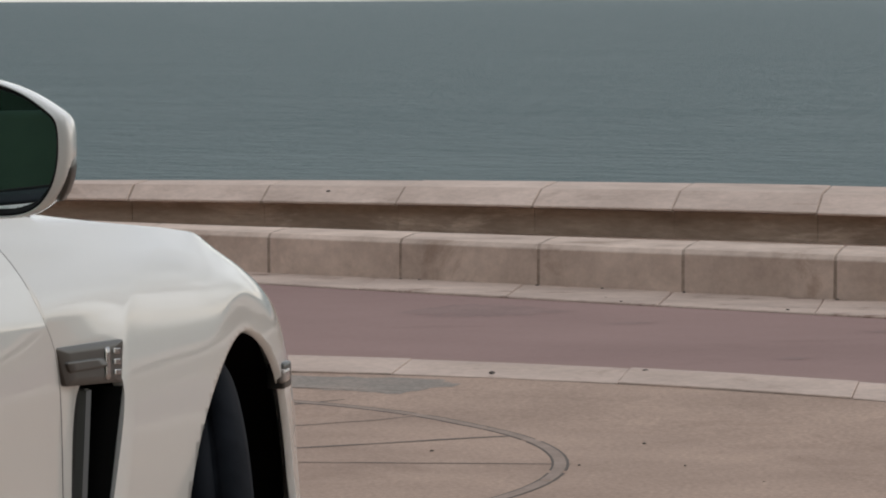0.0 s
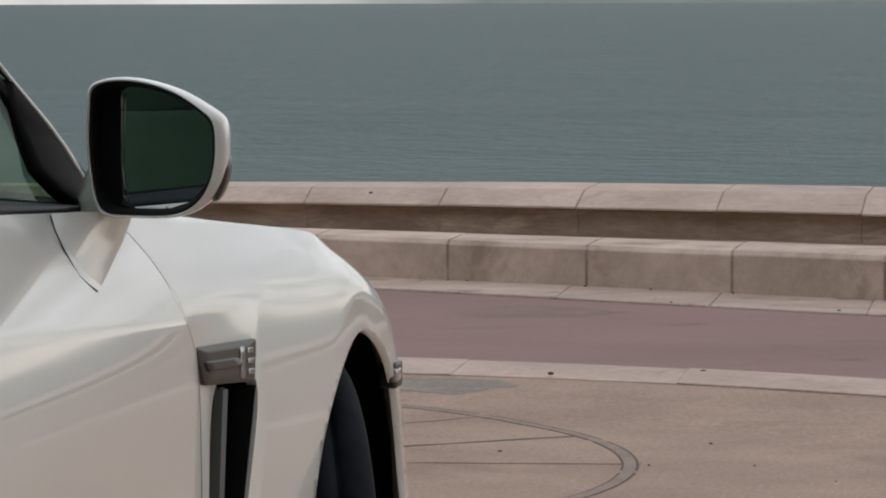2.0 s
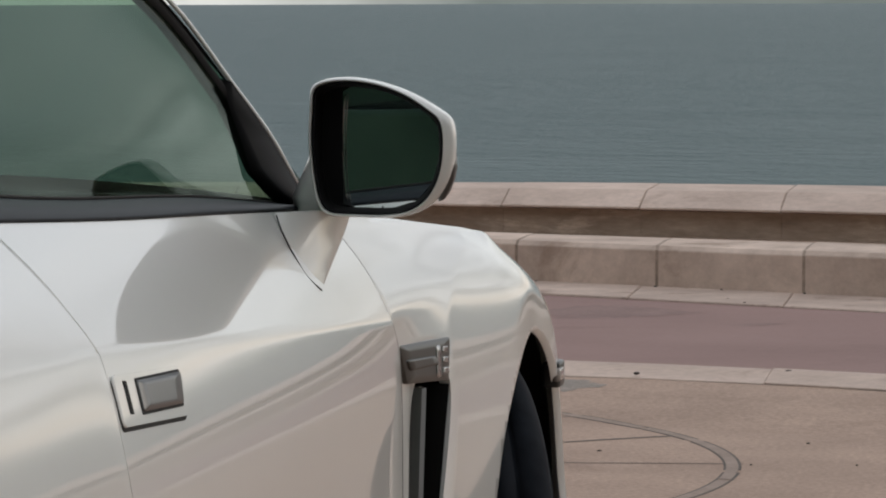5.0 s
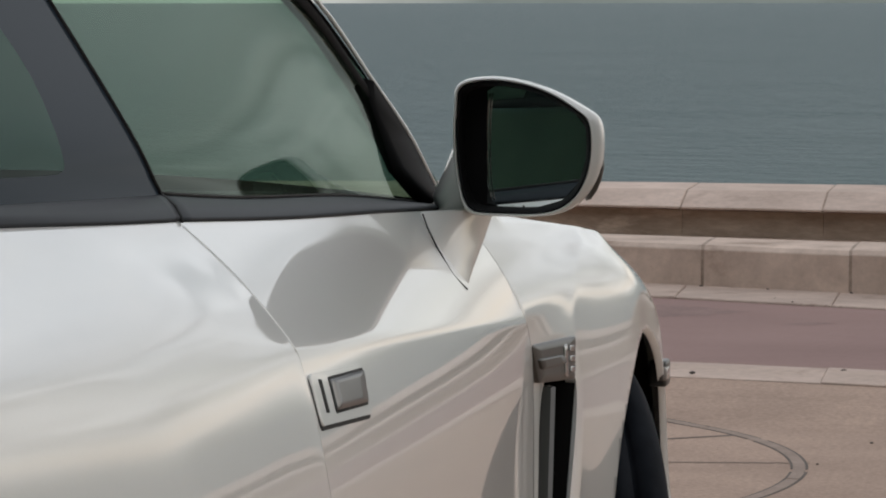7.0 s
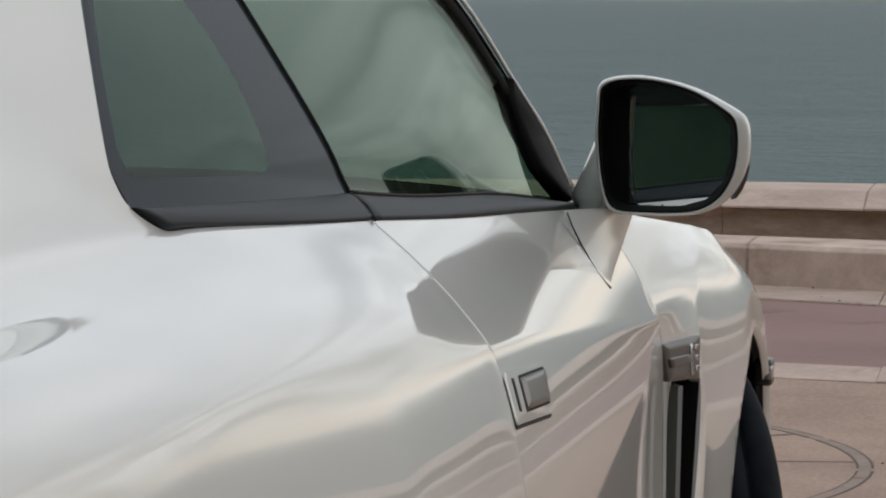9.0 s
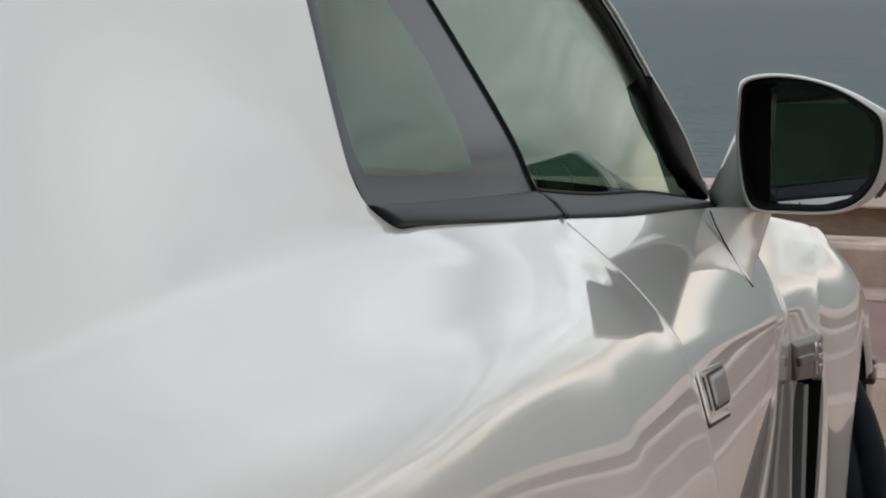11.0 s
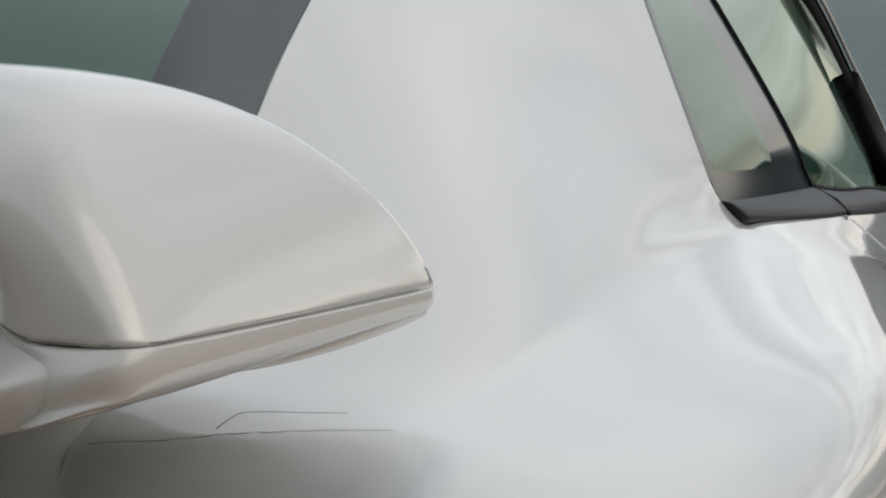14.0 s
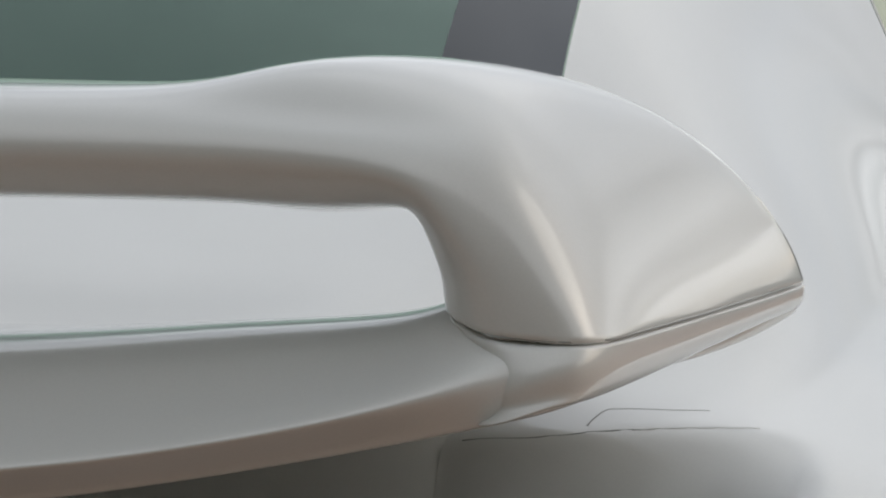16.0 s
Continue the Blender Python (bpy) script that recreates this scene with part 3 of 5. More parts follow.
CREASE = [((R_CREASE, j), (R_CREASE, j + 1), 0.55 if DOOR_R <= j < DOOR_F else 0.35 if j == DOOR_F else 0.45 if j == DOOR_R - 1 else 0.25 if j == DOOR_R - 2 else 0.0) for j in range(5, NC - 5)]
CREASE += [((i, RIDGE), (i + 1, RIDGE), 0.95 if i < 3 else 0.25) for i in range(1, 6)]
CREASE += [((3, RIDGE - 1), (4, RIDGE - 1), 0.3)]
CREASE += [((R_BELT, j), (R_BELT, j + 1), 0.55) for j in range(COWL, NC - 4)]
CREASE += [((R_BELT, j), (R_BELT, j + 1), 0.4) for j in range(0, QWIN)]


def cut_arch(bm, cy, cz, radius, depth=0.010):
    """Cut a round wheel arch into a side panel and turn its lip inwards."""
    def r_of(co):
        return math.hypot(co.y - cy, co.z - cz)
    on = []
    for e in list(bm.edges):
        u, v = e.verts
        ru, rv = r_of(u.co), r_of(v.co)
        if (ru - radius) * (rv - radius) < 0:
            on.append(bmesh.utils.edge_split(e, u, (radius - ru) / (rv - ru))[1])
    bmesh.ops.connect_verts(bm, verts=on)
    dead = [f for f in bm.faces if r_of(f.calc_center_median()) < radius]
    bmesh.ops.delete(bm, geom=dead, context="FACES")
    for v in on:
        if v.is_valid:
            k = radius / r_of(v.co)
            v.co.y, v.co.z = cy + (v.co.y - cy) * k, cz + (v.co.z - cz) * k
    rim = [e for e in bm.edges if e.is_boundary and all(abs(r_of(v.co) - radius) < 0.004 for v in e.verts)]
    got = bmesh.ops.extrude_edge_only(bm, edges=rim)["geom"]
    for g in got:
        if isinstance(g, bmesh.types.BMVert):
            g.co.x -= depth * (1 if g.co.x > 0 else -1)
            k = 0.985
            g.co.y, g.co.z = cy + (g.co.y - cy) * k, cz + (g.co.z - cz) * k
    bm.normal_update()
    return bm


def arch_lip(bm, cy, cz, radius, width, amount=0.85):
    """An upright band round the wheel arch, set off from the fender's crown by a soft edge."""
    tree = BVHTree.FromBMesh(bm)
    moves = []
    for v in bm.verts:
        d = Vector((0, v.co.y - cy, v.co.z - cz))
        r = d.length
        up = d.z / max(r, 1e-6)
        w = width * (0.25 + 0.75 * max(0.0, up))
        if radius - 0.06 < r < radius + w and v.co.x > 0.84 and up > -0.2:
            edge = d * ((radius + w) / r)
            hit = tree.ray_cast(Vector((1.5, cy + edge.y, cz + edge.z)), Vector((-1, 0, 0)))[0]
            if hit is not None and hit.x < v.co.x:
                deep = (radius + w - r) / w
                moves.append((v, v.co.x + (hit.x + 0.004 * deep - v.co.x) * amount * (ramp(up, -0.2, 0.2) if d.y > 0 else ramp(up, 0.62, 0.92))))
    for v, x in moves:
        v.co.x = x
    bm.normal_update()
    return bm


car = empty("car", (0, 0, 0))
tagged(car, "pearl white two-door sports coupe parked on a pink plaza", "car")


def both_sides(name, bm, material, parent, label=""):
    left = bm.copy()
    for v in left.verts:
        v.co.x = -v.co.x
    bmesh.ops.reverse_faces(left, faces=left.faces[:])
    a = part(name, bm, material, parent, label)
    b = part(name, left, material, parent, label)
    return a, b


def smoothed(bm, rounds, weight):
    """Relax a panel's inner points towards their neighbours; weight(co) from 0 to 1 says how freely. Open edges stay."""
    bm.verts.ensure_lookup_table()
    bm.verts.index_update()
    n = len(bm.verts)
    co = np.array([v.co[:] for v in bm.verts])
    ends = np.array([(e.verts[0].index, e.verts[1].index) for e in bm.edges])
    deg = np.zeros(n)
    np.add.at(deg, ends[:, 0], 1)
    np.add.at(deg, ends[:, 1], 1)
    free = np.array([0.0 if v.is_boundary else weight(v.co) for v in bm.verts])[:, None] * 0.6
    for k in range(rounds):
        total = np.zeros((n, 3))
        np.add.at(total, ends[:, 0], co[ends[:, 1]])
        np.add.at(total, ends[:, 1], co[ends[:, 0]])
        step = total / deg[:, None] - co
        co = co + free * step * (1.0 if k % 2 == 0 else -0.80)
    for v in bm.verts:
        v.co = co[v.index]
    bm.normal_update()
    return bm


def ramp(x, a, b):
    return max(0.0, min(1.0, (x - a) / (b - a)))


def fair_fit(points, axes, degrees):
    """A low-order sheet through points: height along axes[2] over axes[0] and axes[1]. Returns a function of a point."""
    local = np.array([[q.dot(a) for a in axes] for q in points])
    lo, hi = local[:, :2].min(0), local[:, :2].max(0)

    def terms(uv):
        t = (uv - lo) / (hi - lo) * 2 - 1
        return np.stack([t[:, 0] ** i * t[:, 1] ** j for i in range(degrees[0] + 1) for j in range(degrees[1] + 1)], 1)
    coef = np.linalg.lstsq(terms(local[:, :2]), local[:, 2], rcond=None)[0]

    def height(q):
        return float((terms(np.array([[q.dot(axes[0]), q.dot(axes[1])]])) @ coef)[0])
    return height


AY = Vector((0, 1, 0))


# outer sheet of the fender ahead of the ridge: five rows of (y, x, z), each drawn as one cubic curve
FENDER_ROWS = [
    [(2.34, 0.930, 0.415), (2.65, 0.942, 0.412), (3.0, 0.950, 0.410), (3.35, 0.940, 0.405), (3.55, 0.885, 0.400)],
    [(2.41, 0.926, 0.632), (2.60, 0.938, 0.612), (3.0, 0.951, 0.570), (3.33, 0.935, 0.535), (3.55, 0.872, 0.515)],
    [(2.46, 0.917, 0.712), (2.70, 0.931, 0.700), (3.0, 0.943, 0.682), (3.30, 0.921, 0.640), (3.55, 0.842, 0.595)],
    [(2.55, 0.900, 0.772), (2.75, 0.912, 0.757), (3.0, 0.921, 0.738), (3.30, 0.884, 0.690), (3.55, 0.785, 0.645)],
    [(2.55, 0.853, 0.834), (2.80, 0.870, 0.810), (3.0, 0.877, 0.786), (3.25, 0.822, 0.745), (3.50, 0.702, 0.700)],
]
ROW_X = [np.polyfit([k[0] for k in r], [k[1] for k in r], 3) for r in FENDER_ROWS]
ROW_Z = [np.polyfit([k[0] for k in r], [k[2] for k in r], 2) for r in FENDER_ROWS]


def natural_spline(xs, ys, x):
    """Natural cubic spline through rising xs, at x; straight on outside."""
    n = len(xs)
    h = np.diff(xs)
    m = np.zeros((n, n))
    r = np.zeros(n)
    m[0, 0] = m[-1, -1] = 1
    for i in range(1, n - 1):
        m[i, i - 1], m[i, i], m[i, i + 1] = h[i - 1], 2 * (h[i - 1] + h[i]), h[i]
        r[i] = 6 * ((ys[i + 1] - ys[i]) / h[i] - (ys[i] - ys[i - 1]) / h[i - 1])
    c = np.linalg.solve(m, r)
    i = int(np.clip(np.searchsorted(xs, x) - 1, 0, n - 2))
    if x < xs[0]:
        return ys[0] + (x - xs[0]) * ((ys[1] - ys[0]) / h[0] - h[0] * c[1] / 6)
    if x > xs[-1]:
        return ys[-1] + (x - xs[-1]) * ((ys[-1] - ys[-2]) / h[-1] + h[-1] * c[-2] / 6)
    a, b = xs[i + 1] - x, x - xs[i]
    return (c[i] * a ** 3 + c[i + 1] * b ** 3) / (6 * h[i]) + (ys[i] / h[i] - c[i] * h[i] / 6) * a + (ys[i + 1] / h[i] - c[i + 1] * h[i] / 6) * b


def fender_sheet(y, z):
    return natural_spline([float(np.polyval(p, y)) for p in ROW_Z], [float(np.polyval(p, y)) for p in ROW_X], z)


def fair_fender(bm):
    """Even out the fender: one sheet ahead of the ridge, and a hollow behind it that swings out to the ridge."""
    belt_z = LOW[R_BELT][1]
    gap = [ROWS[k][DOOR_F] for k in (3, 4, 5, 6)]
    gap_y, gap_x = pchip([(q.z, q.y) for q in gap]), pchip([(q.z, q.x) for q in gap])
    for v in bm.verts:
        y, z = v.co.y, v.co.z
        if v.is_boundary or z < 0.30 or y > 3.50 or z > belt_z(y) or v.co.x < 0.6:
            continue
        ridge = ridge_y(z)
        if z < 0.675 and y < ridge + 0.004:
            continue
        if y >= ridge:
            x = fender_sheet(y, z)
        else:
            t = (y - gap_y(z)) / (ridge - gap_y(z))
            t = max(0.0, min(1.0, t))
            x = gap_x(z) + (fender_sheet(ridge, z) - gap_x(z)) * (0.40 * t + 0.60 * t ** 2.2) + 0.012 * t * (1 - t) * ramp(0.742 - z, 0.0, 0.045)
        w = ramp(belt_z(y) - z, 0.004, 0.030) * ramp(z, 0.30, 0.40) * ramp(3.50 - y, 0.0, 0.12)
        if y < ridge:
            w *= ramp(z, 0.675, 0.70)
        v.co.x += (x - v.co.x) * w
    bm.normal_update()
    return bm


def fair_haunch(bm):
    """Even out the rear quarter: the haunch between crease and belt, and the broad roof pillar."""
    crease_z, belt_z = LOW[R_CREASE][1], LOW[R_BELT][1]
    rim = KDTree(sum(1 for v in bm.verts if v.is_boundary))
    for i, v in enumerate(v for v in bm.verts if v.is_boundary):
        rim.insert(v.co, i)
    rim.balance()
    for name, axes, degrees in (("haunch", (AY, Vector((1, 0, -1)).normalized(), Vector((1, 0, 1)).normalized()), (4, 3)), ("pillar", (AY, Vector((1, 0, -1)).normalized(), Vector((1, 0, 1)).normalized()), (4, 4))):
        def share(q):
            low, high = crease_z(q.y), belt_z(q.y)
            t = (q.z - low) / (high - low)
            if name == "haunch":
                return ramp(t, 0.02, 0.22) * ramp(1 - t, 0.0, 0.15) * ramp(0.72 - q.y, 0.0, 0.15) * ramp(q.y + 0.62, 0.0, 0.15)
            return ramp(t, 1.05, 1.35) * ramp(q.y + 0.58, 0.0, 0.12) * ramp(1.25 - q.z, 0.0, 0.05)
        chosen = [v for v in bm.verts if not v.is_boundary and share(v.co) > 0.02 and v.co.x > 0.5]
        fit = fair_fit([v.co for v in chosen], axes, degrees)
        for v in chosen:
            w = share(v.co) * ramp(rim.find(v.co)[2], 0.004, 0.06)
            v.co += axes[2] * ((fit(v.co) - v.co.dot(axes[2])) * w)
    bm.normal_update()
    return bm


LID_Y = pchip([(0.0, -0.715), (0.605, -0.707), (0.6427, -0.697), (0.6772, -0.677), (0.7098, -0.653), (0.80, -0.60)])


def tail_drop(bm):
    """Turn the body down towards the tail behind the boot lid's gap."""
    for v in bm.verts:
        d = LID_Y(min(abs(v.co.x), 0.80)) - v.co.y
        if d > 0:
            v.co.z -= 2.0 * d * d / (d + 0.05) * ramp(0.750 - abs(v.co.x), 0.0, 0.10) * ramp(v.co.z, 0.66, 0.86)
    bm.normal_update()
    return bm


def flange(bm, inset=0.0010, depth=0.014):
    """Draw a panel's open edges in by a hair and turn them inwards, which leaves a real gap to its neighbour."""
    bm.normal_update()
    edges = [e for e in bm.edges if e.is_boundary and all(abs(v.co.x) > 1e-4 for v in e.verts)]
    edges = [e for e in edges if not any(math.hypot(v.co.y - cy, v.co.z - AXLE_Z) < 0.36 for v in e.verts for cy in (AXLE_F, AXLE_R))]
    edges = [e for e in edges if not all(v.co.y < -0.40 and abs(v.co.x) < 0.63 for v in e.verts)]
    moves = {}
    for e in edges:
        for v in e.verts:
            inner = [o.other_vert(v) for o in v.link_edges if not o.is_boundary]
            if inner:
                d = (sum((i.co for i in inner), Vector()) / len(inner) - v.co)
                if d.length > 1e-6:
                    moves[v] = d.normalized() * min(inset, d.length * 0.4)
    normals = {v: v.normal.copy() for e in edges for v in e.verts}
    for v, d in moves.items():
        v.co += d
    pairs = {}
    for e in edges:
        for v in e.verts:
            if v not in pairs:
                pairs[v] = bm.verts.new(v.co - normals[v] * depth)
    for e in edges:
        f = e.link_faces[0]
        a, b = e.verts
        for lp in f.loops:
            if lp.edge == e:
                a, b = lp.link_loop_next.vert, lp.vert
        bm.faces.new((a, b, pairs[b], pairs[a]))
        e.smooth = False
    return bm


# rear quarter with roof pillar
cells = block(0, R_BELT, 0, DOOR_R) | block(R_BELT, R_ARC, 0, QWIN) | block(R_RAIL, R_ARC, QWIN, DOOR_R)
quarter, _ = both_sides("rear_quarter_panel", flange(cut_arch(tail_drop(fair_haunch(smoothed(panel(cells, 4, CREASE), 700, lambda c: ramp(c.z, 0.58, 0.80) * ramp(0.80 - c.y, 0.0, 0.15) * (1 - 0.9 * ramp(0.50 - c.y, 0.0, 0.25) * max(0.0, 1 - abs(c.z - LOW[6][1](c.y)) / 0.012)) * (1 - 0.9 * ramp(c.y, 0.25, 0.62) * max(0.0, 1 - abs(c.z - LOW[4][1](c.y)) / 0.020))))), AXLE_R, AXLE_Z, 0.355)), PAINT, car, "white rear quarter panel flowing into a broad roof pillar")
# door
door, _ = both_sides("door", flange(panel(block(0, R_BELT, DOOR_R, DOOR_F), 4, CREASE)), PAINT, car)
ridge_y = pchip([(0.15, 2.27), (0.40, 2.32), (0.632, 2.41), (0.712, 2.45), (0.770, 2.58), (0.807, 2.80), (0.85, 2.92)])
# front fender, with an open slot behind the wheel
for k, step in enumerate(FENDER_STEP):
    ROWS[k][DOOR_F] = ROWS[k][DOOR_F] - Vector((step, 0, 0))
cells = block(0, R_BELT, DOOR_F, NC - 1) | block(R_BELT, R_ARC, COWL, NC - 1)
cells -= block(1, 3, RIDGE - 1, RIDGE)
fender, _ = both_sides("front_fender", flange(cut_arch(arch_lip(fair_fender(smoothed(panel(cells, 4, CREASE), 320, lambda c: max(ramp(c.y - ridge_y(c.z), 0.03, 0.15), ramp(ridge_y(c.z) - c.y, 0.02, 0.06) * ramp(c.z, 0.69, 0.71), 0.3 * ramp(c.z, 0.69, 0.72)))), AXLE_F, AXLE_Z, 0.333, 0.055), AXLE_F, AXLE_Z, 0.333)), PAINT, car, "white front fender with an open slot behind the wheel")
# roof, hood, deck
part("roof", panel(block(R_ARC, R_MID, ROOF_R, ROOF_F), 3), PAINT, car)
part("hood", panel(block(R_ARC, R_MID, COWL, NC - 1), 3), PAINT, car)
part("rear_deck", tail_drop(panel(block(R_ARC, R_MID, 0, DECK), 3)), PAINT, car, "white rear deck under the wing")
part("windscreen", panel(block(R_ARC, R_MID, ROOF_F, COWL), 3), SCREEN_GLASS, car)
# rear glass: tinted pane with a dark border at both sides
rear_glass = part("rear_glass", panel(block(R_BORDER, R_MID, DECK, ROOF_R), 3), REAR_GLASS, car, "green tinted rear glass")
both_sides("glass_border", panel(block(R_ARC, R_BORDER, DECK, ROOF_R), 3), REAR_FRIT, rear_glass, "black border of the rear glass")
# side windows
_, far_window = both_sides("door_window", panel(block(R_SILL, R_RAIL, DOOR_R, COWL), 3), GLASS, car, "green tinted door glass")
# shade put into the far pane's colour keeps the mirror image dim
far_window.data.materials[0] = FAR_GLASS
both_sides("windscreen_pillar", panel(block(R_RAIL, R_ARC, DOOR_R, COWL), 3), BLACK, car, "black windscreen pillar and roof rail")


def edge_curve(bm, a, b):
    """Points along a panel's open edge from the corner next to a to the corner next to b, the shorter way."""
    rim = {}
    for e in bm.edges:
        if e.is_boundary:
            u, v = e.verts
            rim.setdefault(u, []).append(v)
            rim.setdefault(v, []).append(u)
    first = min(rim, key=lambda v: (v.co - a).length)
    last = min(rim, key=lambda v: (v.co - b).length)
    ways = []
    for start in rim[first]:
        way = [first, start]
        while way[-1] is not last and len(way) < 4000:
            ahead = [v for v in rim[way[-1]] if v is not way[-2]]
            if not ahead:
                break
            way.append(ahead[0])
        if way[-1] is last:
            ways.append(way)
    way = min(ways, key=lambda w: sum((p.co - q.co).length for p, q in zip(w, w[1:])))
    return [v.co.copy() for v in way]


def resampled(points, n):
    """n + 1 points at even steps along a line."""
    at = [0.0]
    for p, q in zip(points, points[1:]):
        at.append(at[-1] + (q - p).length)
    out = []
    for k in range(n + 1):
        d = at[-1] * k / n
        i = min(max(int(np.searchsorted(at, d)) - 1, 0), len(points) - 2)
        u = (d - at[i]) / max(at[i + 1] - at[i], 1e-9)
        out.append(points[i].lerp(points[i + 1], min(max(u, 0.0), 1.0)))
    return out


def rounded_line(points, n=8):
    """A smooth line through the points, without overshoot at the ends."""
    pts = [points[0] * 2 - points[1]] + points + [points[-1] * 2 - points[-2]]
    out = []
    for a, b, c, d in zip(pts, pts[1:], pts[2:], pts[3:]):
        for k in range(n):
            t = k / n
            out.append(0.5 * (2 * b + (c - a) * t + (2 * a - 5 * b + 4 * c - d) * t * t + (3 * b - a - 3 * c + d) * t ** 3))
    return out + [points[-1]]


def end_cap(name, j, reach, label):
    """Closes the car's nose or tail between the two sides."""
    bm = bmesh.new()
    rings = []
    for i in range(R_BELT + 1):
        q = ROWS[i][j]
        ring = []
        for k in range(-6, 7):
            t = k / 6
            ring.append(bm.verts.new((q.x * t, q.y + reach * (1 - t * t), q.z)))
        rings.append(ring)
    top = ROWS[R_ARC][j]
    rings.append([bm.verts.new((top.x * k / 6, top.y + (ROWS[R_MID][j].y - top.y) * (1 - (k / 6) ** 2), top.z + 0.002)) for k in range(-6, 7)])
    for a, b in zip(rings, rings[1:]):
        for k in range(12):
            bm.faces.new((a[k], a[k + 1], b[k + 1], b[k]))
    bmesh.ops.recalc_face_normals(bm, faces=bm.faces[:])
    part(name, bm, PAINT, car, label)


# quarter window: a clear pane with a printed black border, rounded inside
SIDE = panel(block(R_SILL, R_RAIL, QWIN, DOOR_R), 4)
SIDE_TREE = BVHTree.FromBMesh(SIDE)


def on_glass(y, z):
    hit, normal, _, _ = SIDE_TREE.find_nearest(Vector((side_x(z), y, z)))
    got = SIDE_TREE.ray_cast(Vector((1.5, y, z)), Vector((-1, 0, 0)))[0]
    return got if got is not None else hit


corners = [ROWS[R_SILL][QWIN], ROWS[R_SILL][DOOR_R], ROWS[R_RAIL][DOOR_R], ROWS[R_RAIL][QWIN]]
inside = [
    [(0.243, 1.018), (0.247, 1.009), (0.262, 1.0045), (0.42, 0.9965), (0.56, 0.9915), (0.610, 0.9905)],
    [(0.610, 0.9905), (0.630, 0.9935), (0.640, 1.003), (0.655, 1.028), (0.668, 1.064), (0.664, 1.095), (0.645, 1.125), (0.61, 1.165), (0.585, 1.185)],
    [(0.585, 1.185), (0.56, 1.193), (0.50, 1.183), (0.462, 1.176)],
    [(0.462, 1.176), (0.440, 1.166), (0.40, 1.140), (0.337, 1.099), (0.290, 1.064), (0.258, 1.037), (0.246, 1.026), (0.243, 1.018)],
]
STEPS = 40
outer, inner = [], []
for k in range(4):
    outer += resampled(edge_curve(SIDE, corners[k], corners[(k + 1) % 4]), STEPS)[:-1]
    inner += resampled(rounded_line([Vector((0, y, z)) for y, z in inside[k]]), STEPS)[:-1]
rings = []
for t in (0.0, 0.3, 0.6, 0.85, 1.0):
    ring = []
    for p, q in zip(outer, inner):
        if t == 0.0:
            ring.append(p)
        else:
            ring.append(on_glass(p.y + (q.y - p.y) * t, p.z + (q.z - p.z) * t))
    rings.append(ring)
centre = sum(inner, Vector()) / len(inner)
pane_rings = [rings[-1]] + [[on_glass(centre.y + (q.y - centre.y) * t, centre.z + (q.z - centre.z) * t) for q in inner] for t in (0.75, 0.5, 0.25, 0.02)]
quarter_window, quarter_window_left = both_sides("quarter_window", loop_loft(pane_rings, cap_last=True), QUARTER_GLASS, car, "green tinted quarter window")
for window, ring_set in ((quarter_window, rings), (quarter_window_left, [[Vector((-q.x, q.y, q.z)) for q in r] for r in rings])):
    part("window_border", loop_loft(ring_set), FRIT, window, "black printed border and broad centre pillar of the glass")


# belt moulding: a rounded black strip in two lengths
def moulding(c0, c1):
    bm = panel(block(R_BELT, R_SILL, c0, c1), 3)
    low = edge_curve(bm, ROWS[R_BELT][c0], ROWS[R_BELT][c1])
    high = edge_curve(bm, ROWS[R_SILL][c0], ROWS[R_SILL][c1])
    n = max(24, 10 * (c1 - c0))
    loops = []
    for p, q in zip(resampled(low, n), resampled(high, n)):
        out = Vector((0.93, 0, 0.36))
        loops.append([p - out * 0.006, p + out * 0.0015, p.lerp(q, 0.10) + out * 0.0040, p.lerp(q, 0.45) + out * 0.0052, p.lerp(q, 0.80) + out * 0.0040, p.lerp(q, 0.93) + out * 0.0022, q + out * 0.0008, q - out * 0.006])
    bm.free()
    return loop_loft(loops, True, True), high


rear_strip, _ = moulding(QWIN, DOOR_R)
front_strip, high = moulding(DOOR_R, COWL)
both_sides("belt_moulding", rear_strip, BELT, car, "black belt moulding")
both_sides("belt_moulding", front_strip, BELT, car, "black belt moulding")
both_sides("window_seal", tube([q + Vector((0.0012, 0, 0.0016)) for q in resampled(high, 40)], 0.0016), SEAM, car, "thin black seal under the door glass")
both_sides("window_seal", tube([q + Vector((0.0010, 0.001, 0.0004)) for q in resampled(edge_curve(SIDE, corners[1], corners[2]), 30)], 0.0018), SEAM, car, "thin black seal behind the door glass")
gap_a, gap_b = ROWS[R_BELT][DOOR_R], ROWS[R_SILL][DOOR_R]
both_sides("moulding_gap", tube([gap_a + Vector((0.0036, 0, 0)), gap_a.lerp(gap_b, 0.45) + Vector((0.0056, 0, 0.0016)), gap_b + Vector((0.0020, 0, 0))], 0.0017), SEAM, car)
SIDE.free()

# gap between door and front fender
door_sheet = panel(block(0, R_BELT, DOOR_R, DOOR_F), 4, CREASE)
front_edge = resampled(edge_curve(door_sheet, ROWS[1][DOOR_F], ROWS[R_BELT][DOOR_F]), 60)
door_sheet.free()
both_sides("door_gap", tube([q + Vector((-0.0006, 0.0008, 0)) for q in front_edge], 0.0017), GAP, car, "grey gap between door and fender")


end_cap("rear_bumper", 0, -0.10, "white rear bumper")
end_cap("front_bumper", NC - 1, 0.10, "white front bumper")


